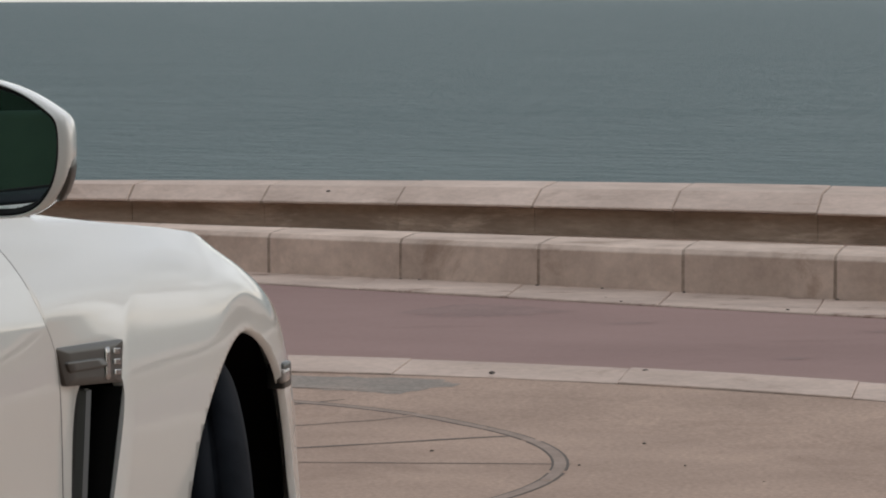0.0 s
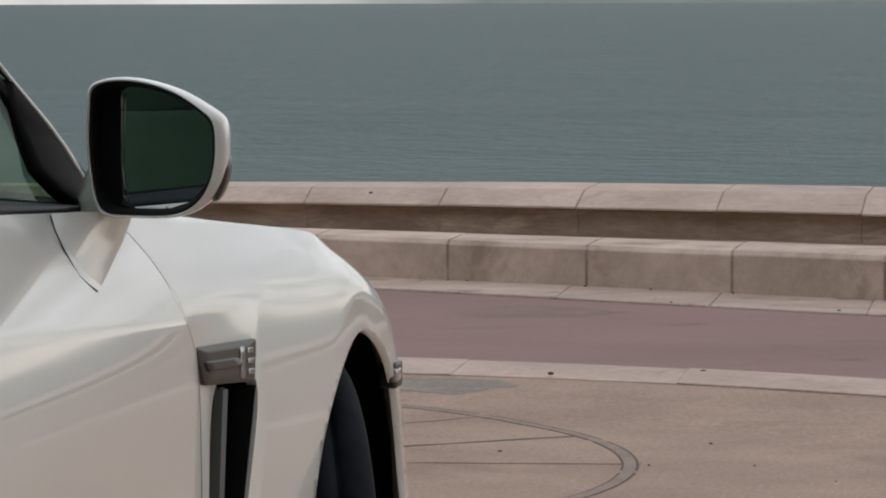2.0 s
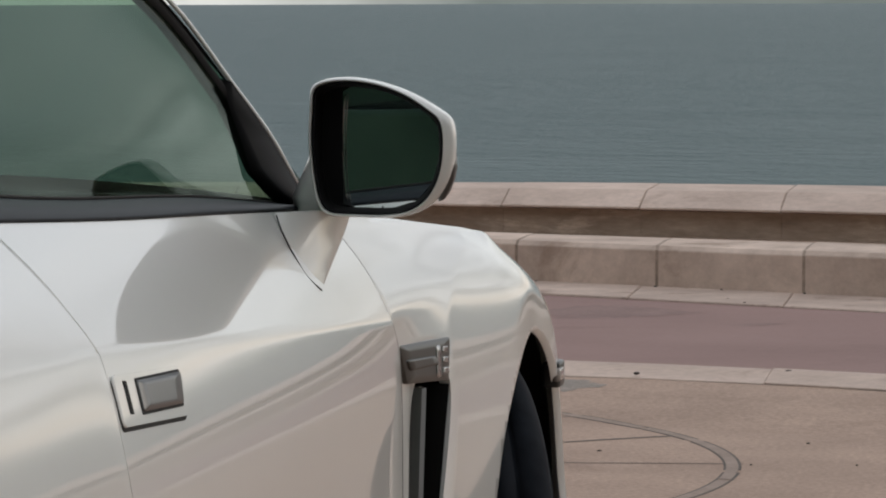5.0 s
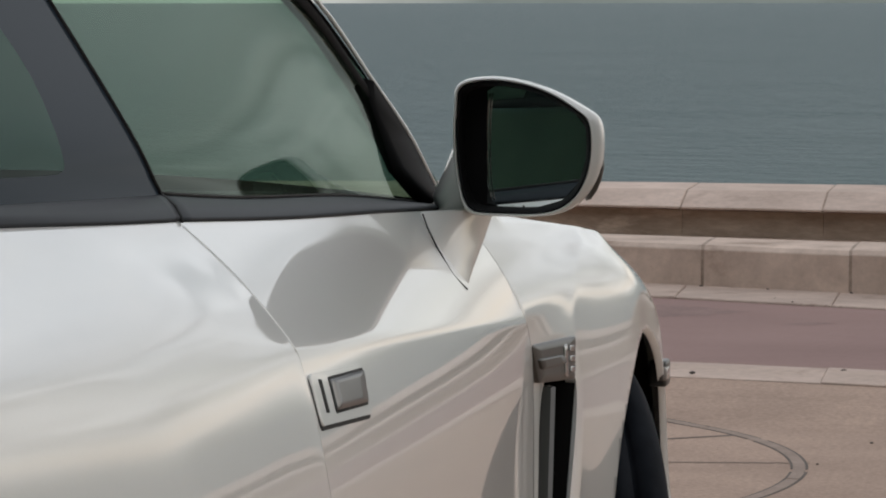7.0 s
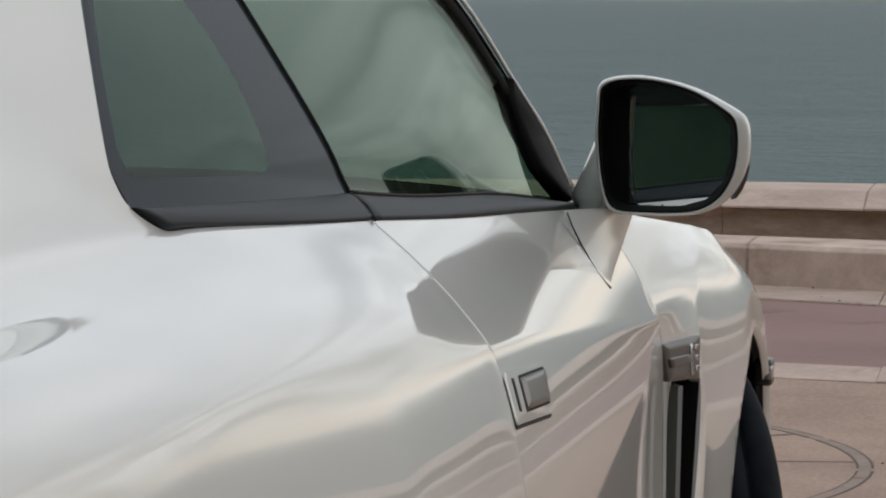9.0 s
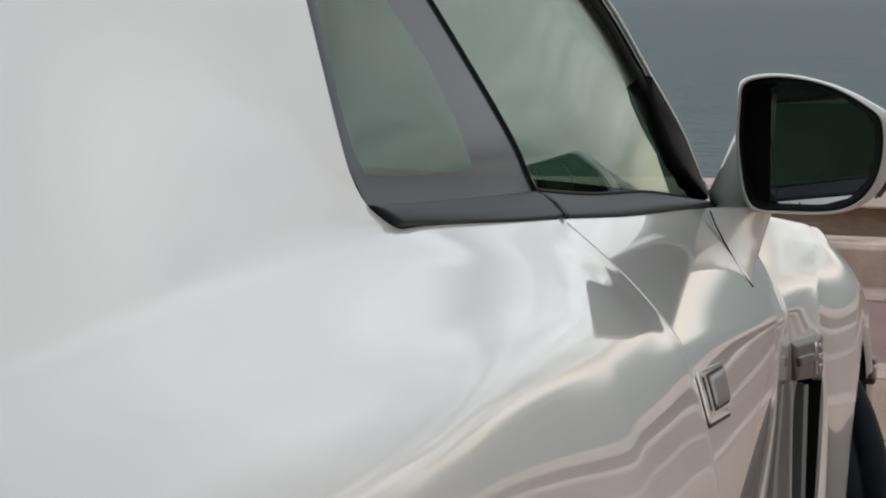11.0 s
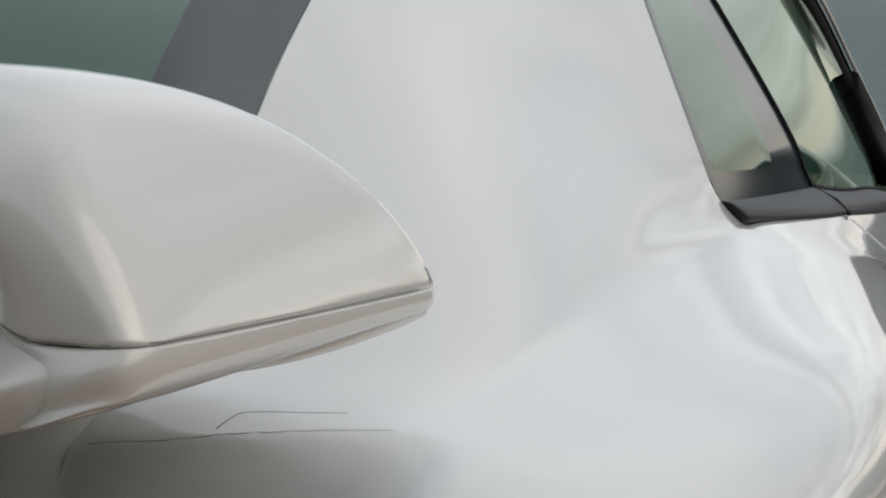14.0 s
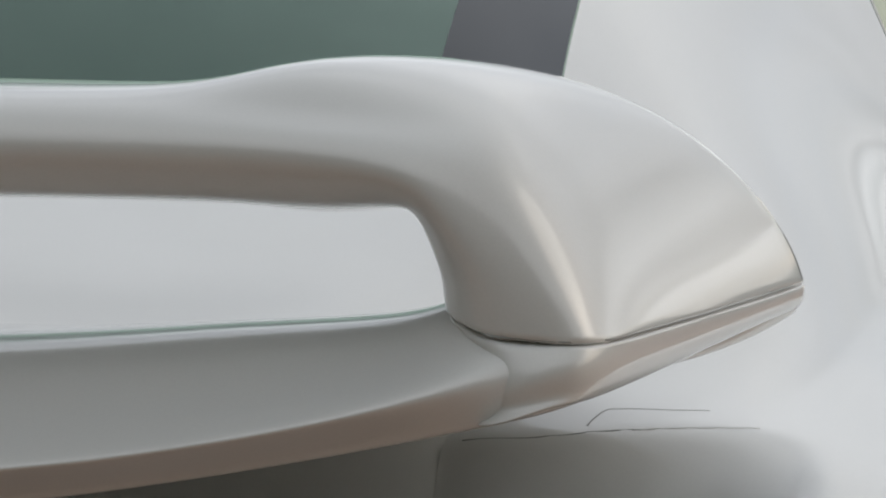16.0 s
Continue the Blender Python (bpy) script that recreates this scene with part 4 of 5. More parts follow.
# ---------------------------------------------------------------- front wheels, turned
def lathe(profile, segments=56, axis_x=True):
    """Closed ring of (x, r) profile points about the x axis."""
    bm = bmesh.new()
    rings = []
    for k in range(segments):
        a = k * math.tau / segments
        rings.append([bm.verts.new((x, r * math.cos(a), r * math.sin(a))) for x, r in profile])
    n = len(profile)
    for k in range(segments):
        r0, r1 = rings[k], rings[(k + 1) % segments]
        for i in range(n - 1):
            bm.faces.new((r0[i], r0[i + 1], r1[i + 1], r1[i]))
    bmesh.ops.recalc_face_normals(bm, faces=bm.faces[:])
    return bm


def tyre_mesh(width, radius, rim):
    h = width / 2
    prof = [(-h * 0.8, rim), (-h, rim + 0.03), (-h * 1.02, (rim + radius) / 2), (-h * 0.97, radius - 0.025), (-h * 0.84, radius - 0.005)]
    for g in (-0.55, -0.18, 0.18, 0.55):
        prof += [(h * g - 0.005, radius), (h * g - 0.004, radius - 0.008), (h * g + 0.004, radius - 0.008), (h * g + 0.005, radius)]
    prof += [(h * 0.84, radius - 0.005), (h * 0.97, radius - 0.025), (h * 1.02, (rim + radius) / 2), (h, rim + 0.03), (h * 0.8, rim)]
    return lathe(prof, 84)


def rim_mesh(width, rim):
    h = width / 2
    bm = lathe([(-h * 0.8, rim), (-h * 0.75, rim - 0.015), (0, rim - 0.03), (h * 0.7, rim - 0.015), (h * 0.82, rim + 0.004)], 56)
    hub = lathe([(h * 0.45, 0.0), (h * 0.5, 0.06), (h * 0.3, 0.07), (h * 0.2, 0.0)], 24)
    me = bpy.data.meshes.new("t")
    hub.to_mesh(me)
    bm.from_mesh(me)
    bpy.data.meshes.remove(me)
    for k in range(10):
        m = Matrix.Rotation(k * math.tau / 10, 4, "X") @ Matrix.Translation((h * 0.48, 0, rim * 0.52)) @ Matrix.Diagonal((0.03, 0.026, rim * 0.95, 1))
        bmesh.ops.create_cube(bm, size=1, matrix=m)
    bmesh.ops.recalc_face_normals(bm, faces=bm.faces[:])
    return bm


def wheel(at, turn, width, flip):
    w = empty("wheel", at)
    w.rotation_euler = (0, 0, radians(turn + (180 if flip else 0)))
    w.parent = car
    part("tyre", tyre_mesh(width, AXLE_Z, 0.245), RUBBER, w, "black tyre with a grooved tread")
    part("rim", rim_mesh(width, 0.245), ALLOY, w, "dark alloy rim")
    return w


wheel((0.785, AXLE_F, AXLE_Z), 24, 0.24, False)
wheel((-0.785, AXLE_F, AXLE_Z), 24, 0.24, True)
wheel((0.79, AXLE_R, AXLE_Z), 0, 0.27, False)
wheel((-0.79, AXLE_R, AXLE_Z), 0, 0.27, True)


def well(cy, radius):
    bm = lathe([(0.50, 0.0), (0.50, radius), (0.92, radius)], 48)
    return bm


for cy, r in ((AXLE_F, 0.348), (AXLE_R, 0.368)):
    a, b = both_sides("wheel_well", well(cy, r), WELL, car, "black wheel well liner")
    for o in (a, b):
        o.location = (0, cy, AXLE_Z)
part("floor_pan", box((-0.76, -0.80, 0.15), (0.76, 3.55, 0.20), 0.02), BLACK, car)
part("cabin_tub", box((-0.72, 0.0, 0.21), (0.72, 2.20, 0.66), 0.05), CABIN, car, "dark cabin trim")
part("parcel_shelf", box((-0.60, -0.40, 0.90), (0.60, 0.35, 0.93), 0.01), CABIN, car)
part("door_card", box((-0.775, 0.10, 0.60), (-0.735, 2.00, 0.945), 0.012), CARD, car, "dark inner trim of the far door")
part("dashboard", box((-0.70, 1.95, 0.66), (0.70, 2.30, 0.86), 0.04), CABIN, car)

# ---------------------------------------------------------------- door mirror
MIR_A, MIR_B = Vector((0.866, 1.853, 0)), Vector((1.046, 1.766, 0))
mir_u = (MIR_B - MIR_A).normalized()
mir_n = Vector((mir_u.y, -mir_u.x, 0))                # towards the rear
if mir_n.y > 0:
    mir_n = -mir_n


def mir_at(u, z, back):
    """Point of the mirror: u metres outboard, height z, metres behind the rim's plane (negative: forward)."""
    return MIR_A + mir_u * u + Vector((0, 0, z)) + Vector((0.10, -0.995, 0)) * back


def mir_outline(scale=1.0, cu=0.098, cz=0.958):
    keys = [(0.006, 1.034), (0.050, 1.041), (0.098, 1.036), (0.143, 1.024), (0.182, 1.006), (0.200, 0.990), (0.201, 0.952), (0.188, 0.920), (0.160, 0.896), (0.115, 0.885), (0.054, 0.884), (0.016, 0.888), (0.002, 0.922), (-0.004, 0.972), (-0.001, 1.012)]
    return [(cu + (u - cu) * scale, cz + (z - cz) * scale) for u, z in keys]


def mirror(parent):
    m = empty("door_mirror", (0, 0, 0))
    m.parent = parent
    m["label"] = "white door mirror on a tapered foot"

    def drawn_in(u):
        return u - 0.0115 * max(0.0, (u - 0.09) / 0.11) ** 1.5

    def ring(scale, back, wide=False):
        return [mir_at(u if wide else drawn_in(u), z, back) for u, z in mir_outline(scale)]
    shell = loop_loft([ring(0.952, -0.002), ring(0.965, 0.003), ring(0.99, 0.001), ring(1.0, -0.008, True), ring(1.0, -0.035, True), ring(0.93, -0.075, True), ring(0.70, -0.115, True), ring(0.35, -0.13, True)], cap_last=True)
    part("housing", subdivided(shell, 2), PAINT, m)
    part("rim_trim", subdivided(loop_loft([ring(0.95, -0.004), ring(0.935, -0.001), ring(0.91, -0.004), ring(0.88, -0.020), ring(0.86, -0.034), ring(0.80, -0.036), ring(0.3, -0.037)], cap_last=True), 2), DULL, m, "black inner surround")
    outline = [(u, z) for u, z in mir_outline(0.875)]
    pane = [mir_at(max(drawn_in(u), 0.043), z, -0.030) for u, z in outline]
    bm = bmesh.new()
    bm.faces.new([bm.verts.new(q) for q in pane])
    bm.normal_update()
    if bm.faces[:][0].normal.y > 0:
        bmesh.ops.reverse_faces(bm, faces=bm.faces[:])
    part("mirror_glass", bm, MIRROR, m, smooth=False)
    part("glass_edge", tube([mir_at(0.0435 + 0.006 * (abs(z - 0.965) / 0.065) ** 3, z, -0.027) for z in np.linspace(0.900, 1.022, 14)], 0.0010), CHROME, m)
    # indicator strip on the outer edge
    part("side_indicator", subdivided(loop_loft([[mir_at(u, z, b) for u, z in ((0.188, 0.953), (0.2018, 0.953), (0.1985, 0.928), (0.186, 0.908), (0.176, 0.912))] for b in (-0.012, -0.03, -0.05)], True, True), 1, 2), GUN, m, "grey lamp strip")
    # foot: from the housing's underside down to a point on the door
    L = [Vector(q) for q in ((0.8375, 1.794, 0.889), (0.8550, 1.778, 0.855), (0.8730, 1.779, 0.823), (0.8825, 1.812, 0.803))]
    R = [Vector(q) for q in ((0.9040, 1.90, 0.889), (0.8940, 1.89, 0.855), (0.8865, 1.86, 0.823), (0.8845, 1.83, 0.803))]
    sheet, inner = [], []
    for k in range(13):
        u = k / 4
        i = min(int(u), 2)
        u -= i
        lft, rgt = L[i].lerp(L[i + 1], u), R[i].lerp(R[i + 1], u)
        bow = 1 - k / 12
        ctrl = lft.lerp(rgt, 0.55) + Vector((0.001, -0.008, 0)) * bow
        row = [lft.lerp(ctrl, s).lerp(ctrl.lerp(rgt, s), s) for s in (0, 0.12, 0.25, 0.4, 0.55, 0.7, 0.85, 1.0)]
        row += [rgt + Vector((-0.004, 0.03, 0)) * bow, rgt + Vector((-0.022, 0.07, 0)) * bow]
        sheet.append(row)
        inner.append([q + Vector((-0.012, 0.008, 0)) * (0.3 + bow) for q in row])
    bm = bmesh.new()
    for grid, flip in ((sheet, False), (inner, True)):
        vs = [[bm.verts.new(q) for q in row] for row in grid]
        for a, b in zip(vs, vs[1:]):
            for k in range(len(a) - 1):
                f = (a[k], b[k], b[k + 1], a[k + 1])
                bm.faces.new(f[::-1] if flip else f)
    part("foot_gap", tube([Vector(q) + Vector((0.0045, -0.006, 0.0005)) for q in ((0.8375, 1.790, 0.888), (0.8445, 1.782, 0.873), (0.8555, 1.775, 0.854), (0.8655, 1.774, 0.837), (0.8740, 1.776, 0.822), (0.8800, 1.793, 0.811), (0.8845, 1.811, 0.8025))], 0.0010), SEAM, m)
    part("foot", bm, PAINT, m)
    # wedge between glass and housing
    part("sail", subdivided(loop_loft([[(0.812, 2.01, 0.884), (0.84, 1.90, 0.884), (0.885, 1.905, 0.884), (0.885, 2.02, 0.884)], [(0.838, 1.97, 0.93), (0.852, 1.91, 0.93), (0.880, 1.905, 0.93), (0.875, 1.95, 0.93)], [(0.862, 1.94, 0.99), (0.866, 1.915, 0.99), (0.874, 1.905, 0.99), (0.873, 1.93, 0.99)]], True, True), 1), PAINT, m)
    return m


mirror(door)


# ---------------------------------------------------------------- details set into the side panels
DOOR_SKIN = skin(door)


def BADGE_PLANE(y, z):
    return 0.900 + 0.10 * (y - 2.19) - 0.05 * (z - 0.67)



def on_side(tree, y, z, out=0.0, fallback=0.93):
    """Point of the right-hand panel at y, z, moved outwards."""
    if callable(tree):
        return Vector((tree(y, z) + out, y, z))
    hit, normal, _, _ = tree.ray_cast(Vector((1.5, y, z)), Vector((-1, 0, 0)))
    if hit is None:
        return Vector((fallback + out, y, z))
    if normal.x < 0:
        normal = -normal
    return hit + normal * out


def plate(tree, corners, out, depth, n=6, rounding=0.18, fallback=0.93):
    """A thin rounded plate that follows the panel; corners (y, z) run rear top, front top, front bottom, rear bottom."""
    (a, b, c, d) = [Vector((0, *q)) for q in corners]
    loop = []
    for p0, p1, p2 in ((d, a, b), (a, b, c), (b, c, d), (c, d, a)):
        q0, q2 = p1.lerp(p0, rounding * min(1, (p1 - p2).length / (p1 - p0).length)), p1.lerp(p2, rounding * min(1, (p1 - p0).length / (p1 - p2).length))
        for k in range(n + 1):
            t = k / n
            loop.append(q0.lerp(p1, t).lerp(p1.lerp(q2, t), t))
    mid = sum(loop, Vector()) / len(loop)
    bm = bmesh.new()
    rings = []
    for scale, o in ((1.0, out - depth), (1.0, out - 0.0012), (0.985, out), (0.6, out), (0.02, out)):
        rings.append([bm.verts.new(on_side(tree, *(mid + (q - mid) * scale).yz, o, fallback)) for q in loop])
    m = len(loop)
    for r0, r1 in zip(rings, rings[1:]):
        for k in range(m):
            bm.faces.new((r0[k], r0[(k + 1) % m], r1[(k + 1) % m], r1[k]))
    bm.faces.new(rings[-1])
    bmesh.ops.recalc_face_normals(bm, faces=bm.faces[:])
    return bm


# door handle: bezel, flush paddle, push slot
handle = empty("door_handle")
handle.parent = door
handle["label"] = "flush door handle with a satin paddle"
# dark plate paints the bezel's gap and soft shadow at its lower edge
part("handle_recess", plate(DOOR_SKIN, ((0.7775, 0.8155), (1.0120, 0.7998), (0.9965, 0.7545), (0.7715, 0.7706)), 0.0012, 0.006), SEAM, handle, "dark edge painted as gap and shadow of the handle bezel", smooth=False)
part("bezel", plate(DOOR_SKIN, ((0.7790, 0.8165), (1.0145, 0.8005), (0.9960, 0.7580), (0.7735, 0.7738)), 0.0030, 0.006), PAINT, handle, smooth=False)
part("slot", plate(DOOR_SKIN, ((0.804, 0.8095), (0.815, 0.8084), (0.811, 0.7805), (0.800, 0.7820)), 0.0036, 0.004, rounding=0.1), BLACK, handle, smooth=False)
part("paddle_gap", plate(DOOR_SKIN, ((0.842, 0.8075), (1.002, 0.7988), (0.985, 0.7675), (0.837, 0.7768)), 0.0036, 0.004, rounding=0.12), SEAM, handle, smooth=False)
part("paddle", plate(DOOR_SKIN, ((0.846, 0.8048), (0.998, 0.7966), (0.982, 0.7702), (0.841, 0.7792)), 0.0052, 0.006, rounding=0.14), SATIN, handle, "satin grey paddle")

# fender vent: dark inside, bright bars, grey badge block on top
vent = empty("fender_vent")
vent.parent = fender
vent["label"] = "black air vent slot with a grey badge block"
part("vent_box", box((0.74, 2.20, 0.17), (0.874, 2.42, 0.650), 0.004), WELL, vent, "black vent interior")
slot_edge = rounded_line([ROWS[k][RIDGE - 1] for k in (1, 2, 3)])
part("vent_bar", loop_loft([[q + Vector(d) for d in ((0.000, 0.001, 0), (0.010, 0.004, 0), (0.015, 0.009, 0), (0.010, 0.015, 0), (-0.012, 0.015, 0), (-0.012, 0.001, 0))] for q in slot_edge], True, True), SATIN, vent, "satin metal bar at the slot's rear edge", smooth=False)
part("vent_bar", loop_loft([[q + Vector(d) for d in ((0.002, 0.021, 0), (0.006, 0.027, 0), (-0.010, 0.030, 0), (-0.010, 0.021, 0))] for q in slot_edge], True, True), GUN, vent, "dark metal bar inside the slot", smooth=False)
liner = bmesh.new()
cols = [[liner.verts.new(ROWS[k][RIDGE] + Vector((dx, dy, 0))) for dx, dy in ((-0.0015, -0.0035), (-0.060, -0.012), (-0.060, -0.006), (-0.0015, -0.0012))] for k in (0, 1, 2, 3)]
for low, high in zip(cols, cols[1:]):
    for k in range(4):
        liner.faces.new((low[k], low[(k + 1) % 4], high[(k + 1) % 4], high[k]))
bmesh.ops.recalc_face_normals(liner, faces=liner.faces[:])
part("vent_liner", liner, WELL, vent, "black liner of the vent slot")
part("badge_block", plate(BADGE_PLANE, ((2.190, 0.702), (2.412, 0.692), (2.398, 0.638), (2.215, 0.652)), 0.004, 0.02, rounding=0.10), GUN, vent, "grey metal badge block")
part("rib", plate(BADGE_PLANE, ((2.212, 0.682), (2.330, 0.676), (2.348, 0.664), (2.222, 0.668)), 0.008, 0.01, rounding=0.35), GUN, vent)
part("badge_shine", plate(BADGE_PLANE, ((2.346, 0.688), (2.362, 0.687), (2.358, 0.645), (2.342, 0.647)), 0.0056, 0.006, rounding=0.3), CHROME, vent)
for k in range(3):
    z = 0.6840 - 0.0135 * k
    part("badge_bar", plate(BADGE_PLANE, ((2.374, z), (2.396, z - 0.002), (2.394, z - 0.009), (2.372, z - 0.007)), 0.0056, 0.006, rounding=0.2), CHROME, vent)
# black triangle between door glass and windscreen pillar
SAIL_IN = [(0.741, 1.914, 1.036), (0.7555, 1.912, 1.002), (0.773, 1.915, 0.964), (0.790, 1.900, 0.934), (0.8055, 1.925, 0.909), (0.815, 1.965, 0.889)]
SAIL_Y = [1.915, 1.957, 2.008, 2.05, 2.075, 2.10]


def sail_panel():
    loops = []
    for a, y in zip(SAIL_IN, SAIL_Y):
        a, b = Vector(a), Vector((ARC_X(y), y, ARC_Z(y)))
        out = Vector((0.006, -0.003, 0.002))
        loops.append([a + out * 0.3, a.lerp(b, 0.08) + out, a.lerp(b, 0.9) + out, b + out * 0.4, b - out * 2, a - out * 2])
    return loop_loft(loops, True, True)


both_sides("sail_panel", sail_panel(), DULL, car, "black triangular panel at the pillar's foot")
both_sides("pillar_trim", tube([(ARC_X(y) - 0.012, y - 0.006, ARC_Z(y) - 0.008) for y in np.linspace(1.20, 2.06, 32)], 0.011, 8), DULL, car, "black inner pillar trim")
both_sides("pillar_edge", tube([(ARC_X(y) + 0.003, y + 0.004, ARC_Z(y) + 0.001) for y in np.linspace(1.20, 2.07, 32)], 0.0028), PAINT, car, "narrow white edge of the windscreen pillar")
# side marker at the front of the arch
marker = empty("side_marker")
marker.parent = fender
part("marker_body", box((0.920, 3.224, 0.536), (0.948, 3.275, 0.576), 0.005), GUN, marker, "grey marker lamp housing")
part("marker_lens", box((0.935, 3.219, 0.545), (0.9495, 3.262, 0.568), 0.007, 3), LAMP, marker, "clear lamp lens")

# ---------------------------------------------------------------- rear wing
def section_loft(sections, end_crease=0.9):
    """Loft of closed sections running from the centre line outwards, mirrored about it."""
    bm = bmesh.new()
    full = [[Vector((-q[0], q[1], q[2])) for q in s] for s in sections[:0:-1]] + [[Vector(q) for q in s] for s in sections]
    rings = [[bm.verts.new(q) for q in s] for s in full]
    n = len(rings[0])
    for a, b in zip(rings, rings[1:]):
        for k in range(n):
            bm.faces.new((a[k], b[k], b[(k + 1) % n], a[(k + 1) % n]))
    bm.faces.new(rings[0])
    bm.faces.new(rings[-1][::-1])
    bmesh.ops.recalc_face_normals(bm, faces=bm.faces[:])
    lay = bm.edges.layers.float.new("crease_edge")
    for r in (rings[0], rings[-1]):
        for k in range(n):
            bm.edges.get((r[k], r[(k + 1) % n]))[lay] = end_crease
    return bm


# each section: trailing edge, top, leading edge, under, inner lip, rear face
def blade(x, ty, tz, top, lead=(0, -0.80, 1.078)):
    return [(x, ty + 0.006, tz - 0.002), (x, ty + 0.026, tz + 0.0065), (x, -0.90, top), (x + lead[0], lead[1], lead[2]), (x, -0.84, tz - 0.030), (x, ty + 0.040, tz - 0.0290), (x, ty + 0.012, tz - 0.0245), (x, ty + 0.001, tz - 0.0130)]


WING = [blade(0.0, -1.02, 1.070, 1.080), blade(0.25, -1.01, 1.072, 1.082), blade(0.45, -0.985, 1.075, 1.085), blade(0.53, -0.972, 1.075, 1.0855), blade(0.565, -0.967, 1.0745, 1.0935), blade(0.595, -0.963, 1.073, 1.096, (0.01, -0.79, 1.088))]
WING += [
    [(0.627, -0.954, 1.067), (0.638, -0.934, 1.075), (0.640, -0.88, 1.091), (0.658, -0.76, 1.084), (0.650, -0.82, 1.052), (0.626, -0.92, 1.045), (0.622, -0.950, 1.0495), (0.6225, -0.961, 1.057)],
    [(0.645, -0.955, 1.057), (0.661, -0.934, 1.0635), (0.6665, -0.86, 1.076), (0.6955, -0.72, 1.068), (0.672, -0.80, 1.045), (0.634, -0.92, 1.039), (0.6335, -0.950, 1.0415), (0.637, -0.961, 1.0475)],
]
WING += [
    [(0.6625, -0.956, 1.0355), (0.679, -0.934, 1.0390), (0.6890, -0.84, 1.052), (0.7205, -0.68, 1.044), (0.690, -0.80, 1.030), (0.640, -0.92, 1.026), (0.6415, -0.950, 1.0270), (0.649, -0.961, 1.0305)],
    [(0.675, -0.956, 1.017), (0.6905, -0.934, 1.0172), (0.7072, -0.82, 1.024), (0.736, -0.65, 1.018), (0.698, -0.80, 1.015), (0.642, -0.92, 1.018), (0.6435, -0.950, 1.019), (0.654, -0.961, 1.019)],
    [(0.6825, -0.956, 1.0030), (0.6965, -0.934, 1.0025), (0.7142, -0.82, 1.001), (0.742, -0.635, 1.0), (0.700, -0.80, 1.002), (0.643, -0.92, 1.0125), (0.6455, -0.950, 1.0090), (0.658, -0.961, 1.0045)],
]
spoiler = empty("rear_wing", (0, 0, 0))
spoiler.parent = car
spoiler["label"] = "white hoop-shaped rear wing with a gap over the deck"
part("blade", subdivided(section_loft(WING), 3, 2), PAINT, spoiler)


# base: inner top edge, shelf, ridge, lower rear edge, under, front foot
def foot(x, iy, iz, ry, rz, by, bz):
    return [(x, -0.66, 0.972), (x, iy, iz), (x, (iy + ry) / 2, (iz + rz) / 2 - 0.004), (x, ry, rz), (x, ry - 0.002, rz - 0.004), (x, by, bz), (x, by + 0.02, bz - 0.002), (x, -0.71, bz), (x, -0.66, 0.962)]


BASE = [foot(0.0, -0.95, 0.985, -1.06, 0.955, -1.04, 0.940), foot(0.25, -0.945, 0.987, -1.05, 0.957, -1.03, 0.943), foot(0.45, -0.925, 0.9955, -1.015, 0.958, -1.0, 0.943), foot(0.55, -0.91, 1.005, -0.998, 0.969, -0.98, 0.955), foot(0.62, -0.905, 1.0105, -0.985, 0.983, -0.97, 0.968)]
BASE += [
    [(0.690, -0.70, 1.002), (0.640, -0.912, 1.0165), (0.650, -0.948, 1.0085), (0.660, -0.966, 0.997), (0.663, -0.970, 0.990), (0.666, -0.962, 0.979), (0.674, -0.94, 0.977), (0.686, -0.76, 0.978), (0.694, -0.68, 0.981)],
    [(0.700, -0.70, 0.998), (0.660, -0.915, 1.004), (0.667, -0.943, 1.002), (0.672, -0.952, 0.998), (0.674, -0.953, 0.991), (0.676, -0.946, 0.981), (0.686, -0.93, 0.981), (0.700, -0.76, 0.984), (0.705, -0.68, 0.986)],
    [(0.712, -0.70, 0.995), (0.680, -0.90, 0.998), (0.686, -0.922, 0.997), (0.691, -0.931, 0.994), (0.692, -0.932, 0.990), (0.693, -0.928, 0.986), (0.698, -0.92, 0.985), (0.710, -0.76, 0.988), (0.714, -0.68, 0.989)],
]
part("base", subdivided(section_loft(BASE, 0.0), 3, 1), PAINT, spoiler)
# end of the base: carries the blade's foot on downwards and rounds off below
slices = []
for drop, inset in ((0.02, 0.0), (0.30, -0.0004), (0.60, 0.0008), (0.85, 0.004), (1.0, 0.011)):
    ring = []
    for k, (x, y, z) in enumerate(WING[-1]):
        deep = 0.012 + 0.010 * ramp(-y, 0.635, 0.955)
        if k in (1, 2, 3):
            x -= inset
        if k == 3:
            y -= inset * 1.5
        if k == 0:
            x, y = x - 0.6 * inset, y + 0.5 * inset
        if k > 3 and drop > 0.1:
            y, z = y + (0.022 if k in (5, 6) else 0.0), z - 0.008
        if k in (0, 7) and drop > 0.1:
            y -= 0.005
        ring.append((x, y, z - drop * deep - 0.0003))
    slices.append(ring)
for side in (1, -1):
    end_bm = loop_loft([[Vector((x * side, y, z)) for x, y, z in r] for r in slices], True, True)
    end_bm.verts.ensure_lookup_table()
    lay = end_bm.edges.layers.float.new("crease_edge")
    for k in range(8):
        end_bm.edges.get((end_bm.verts[k], end_bm.verts[(k + 1) % 8]))[lay] = 0.9
    part("base_end", subdivided(end_bm, 3, 2), PAINT, spoiler)
seam = [Vector(q) for q in WING[-1]]
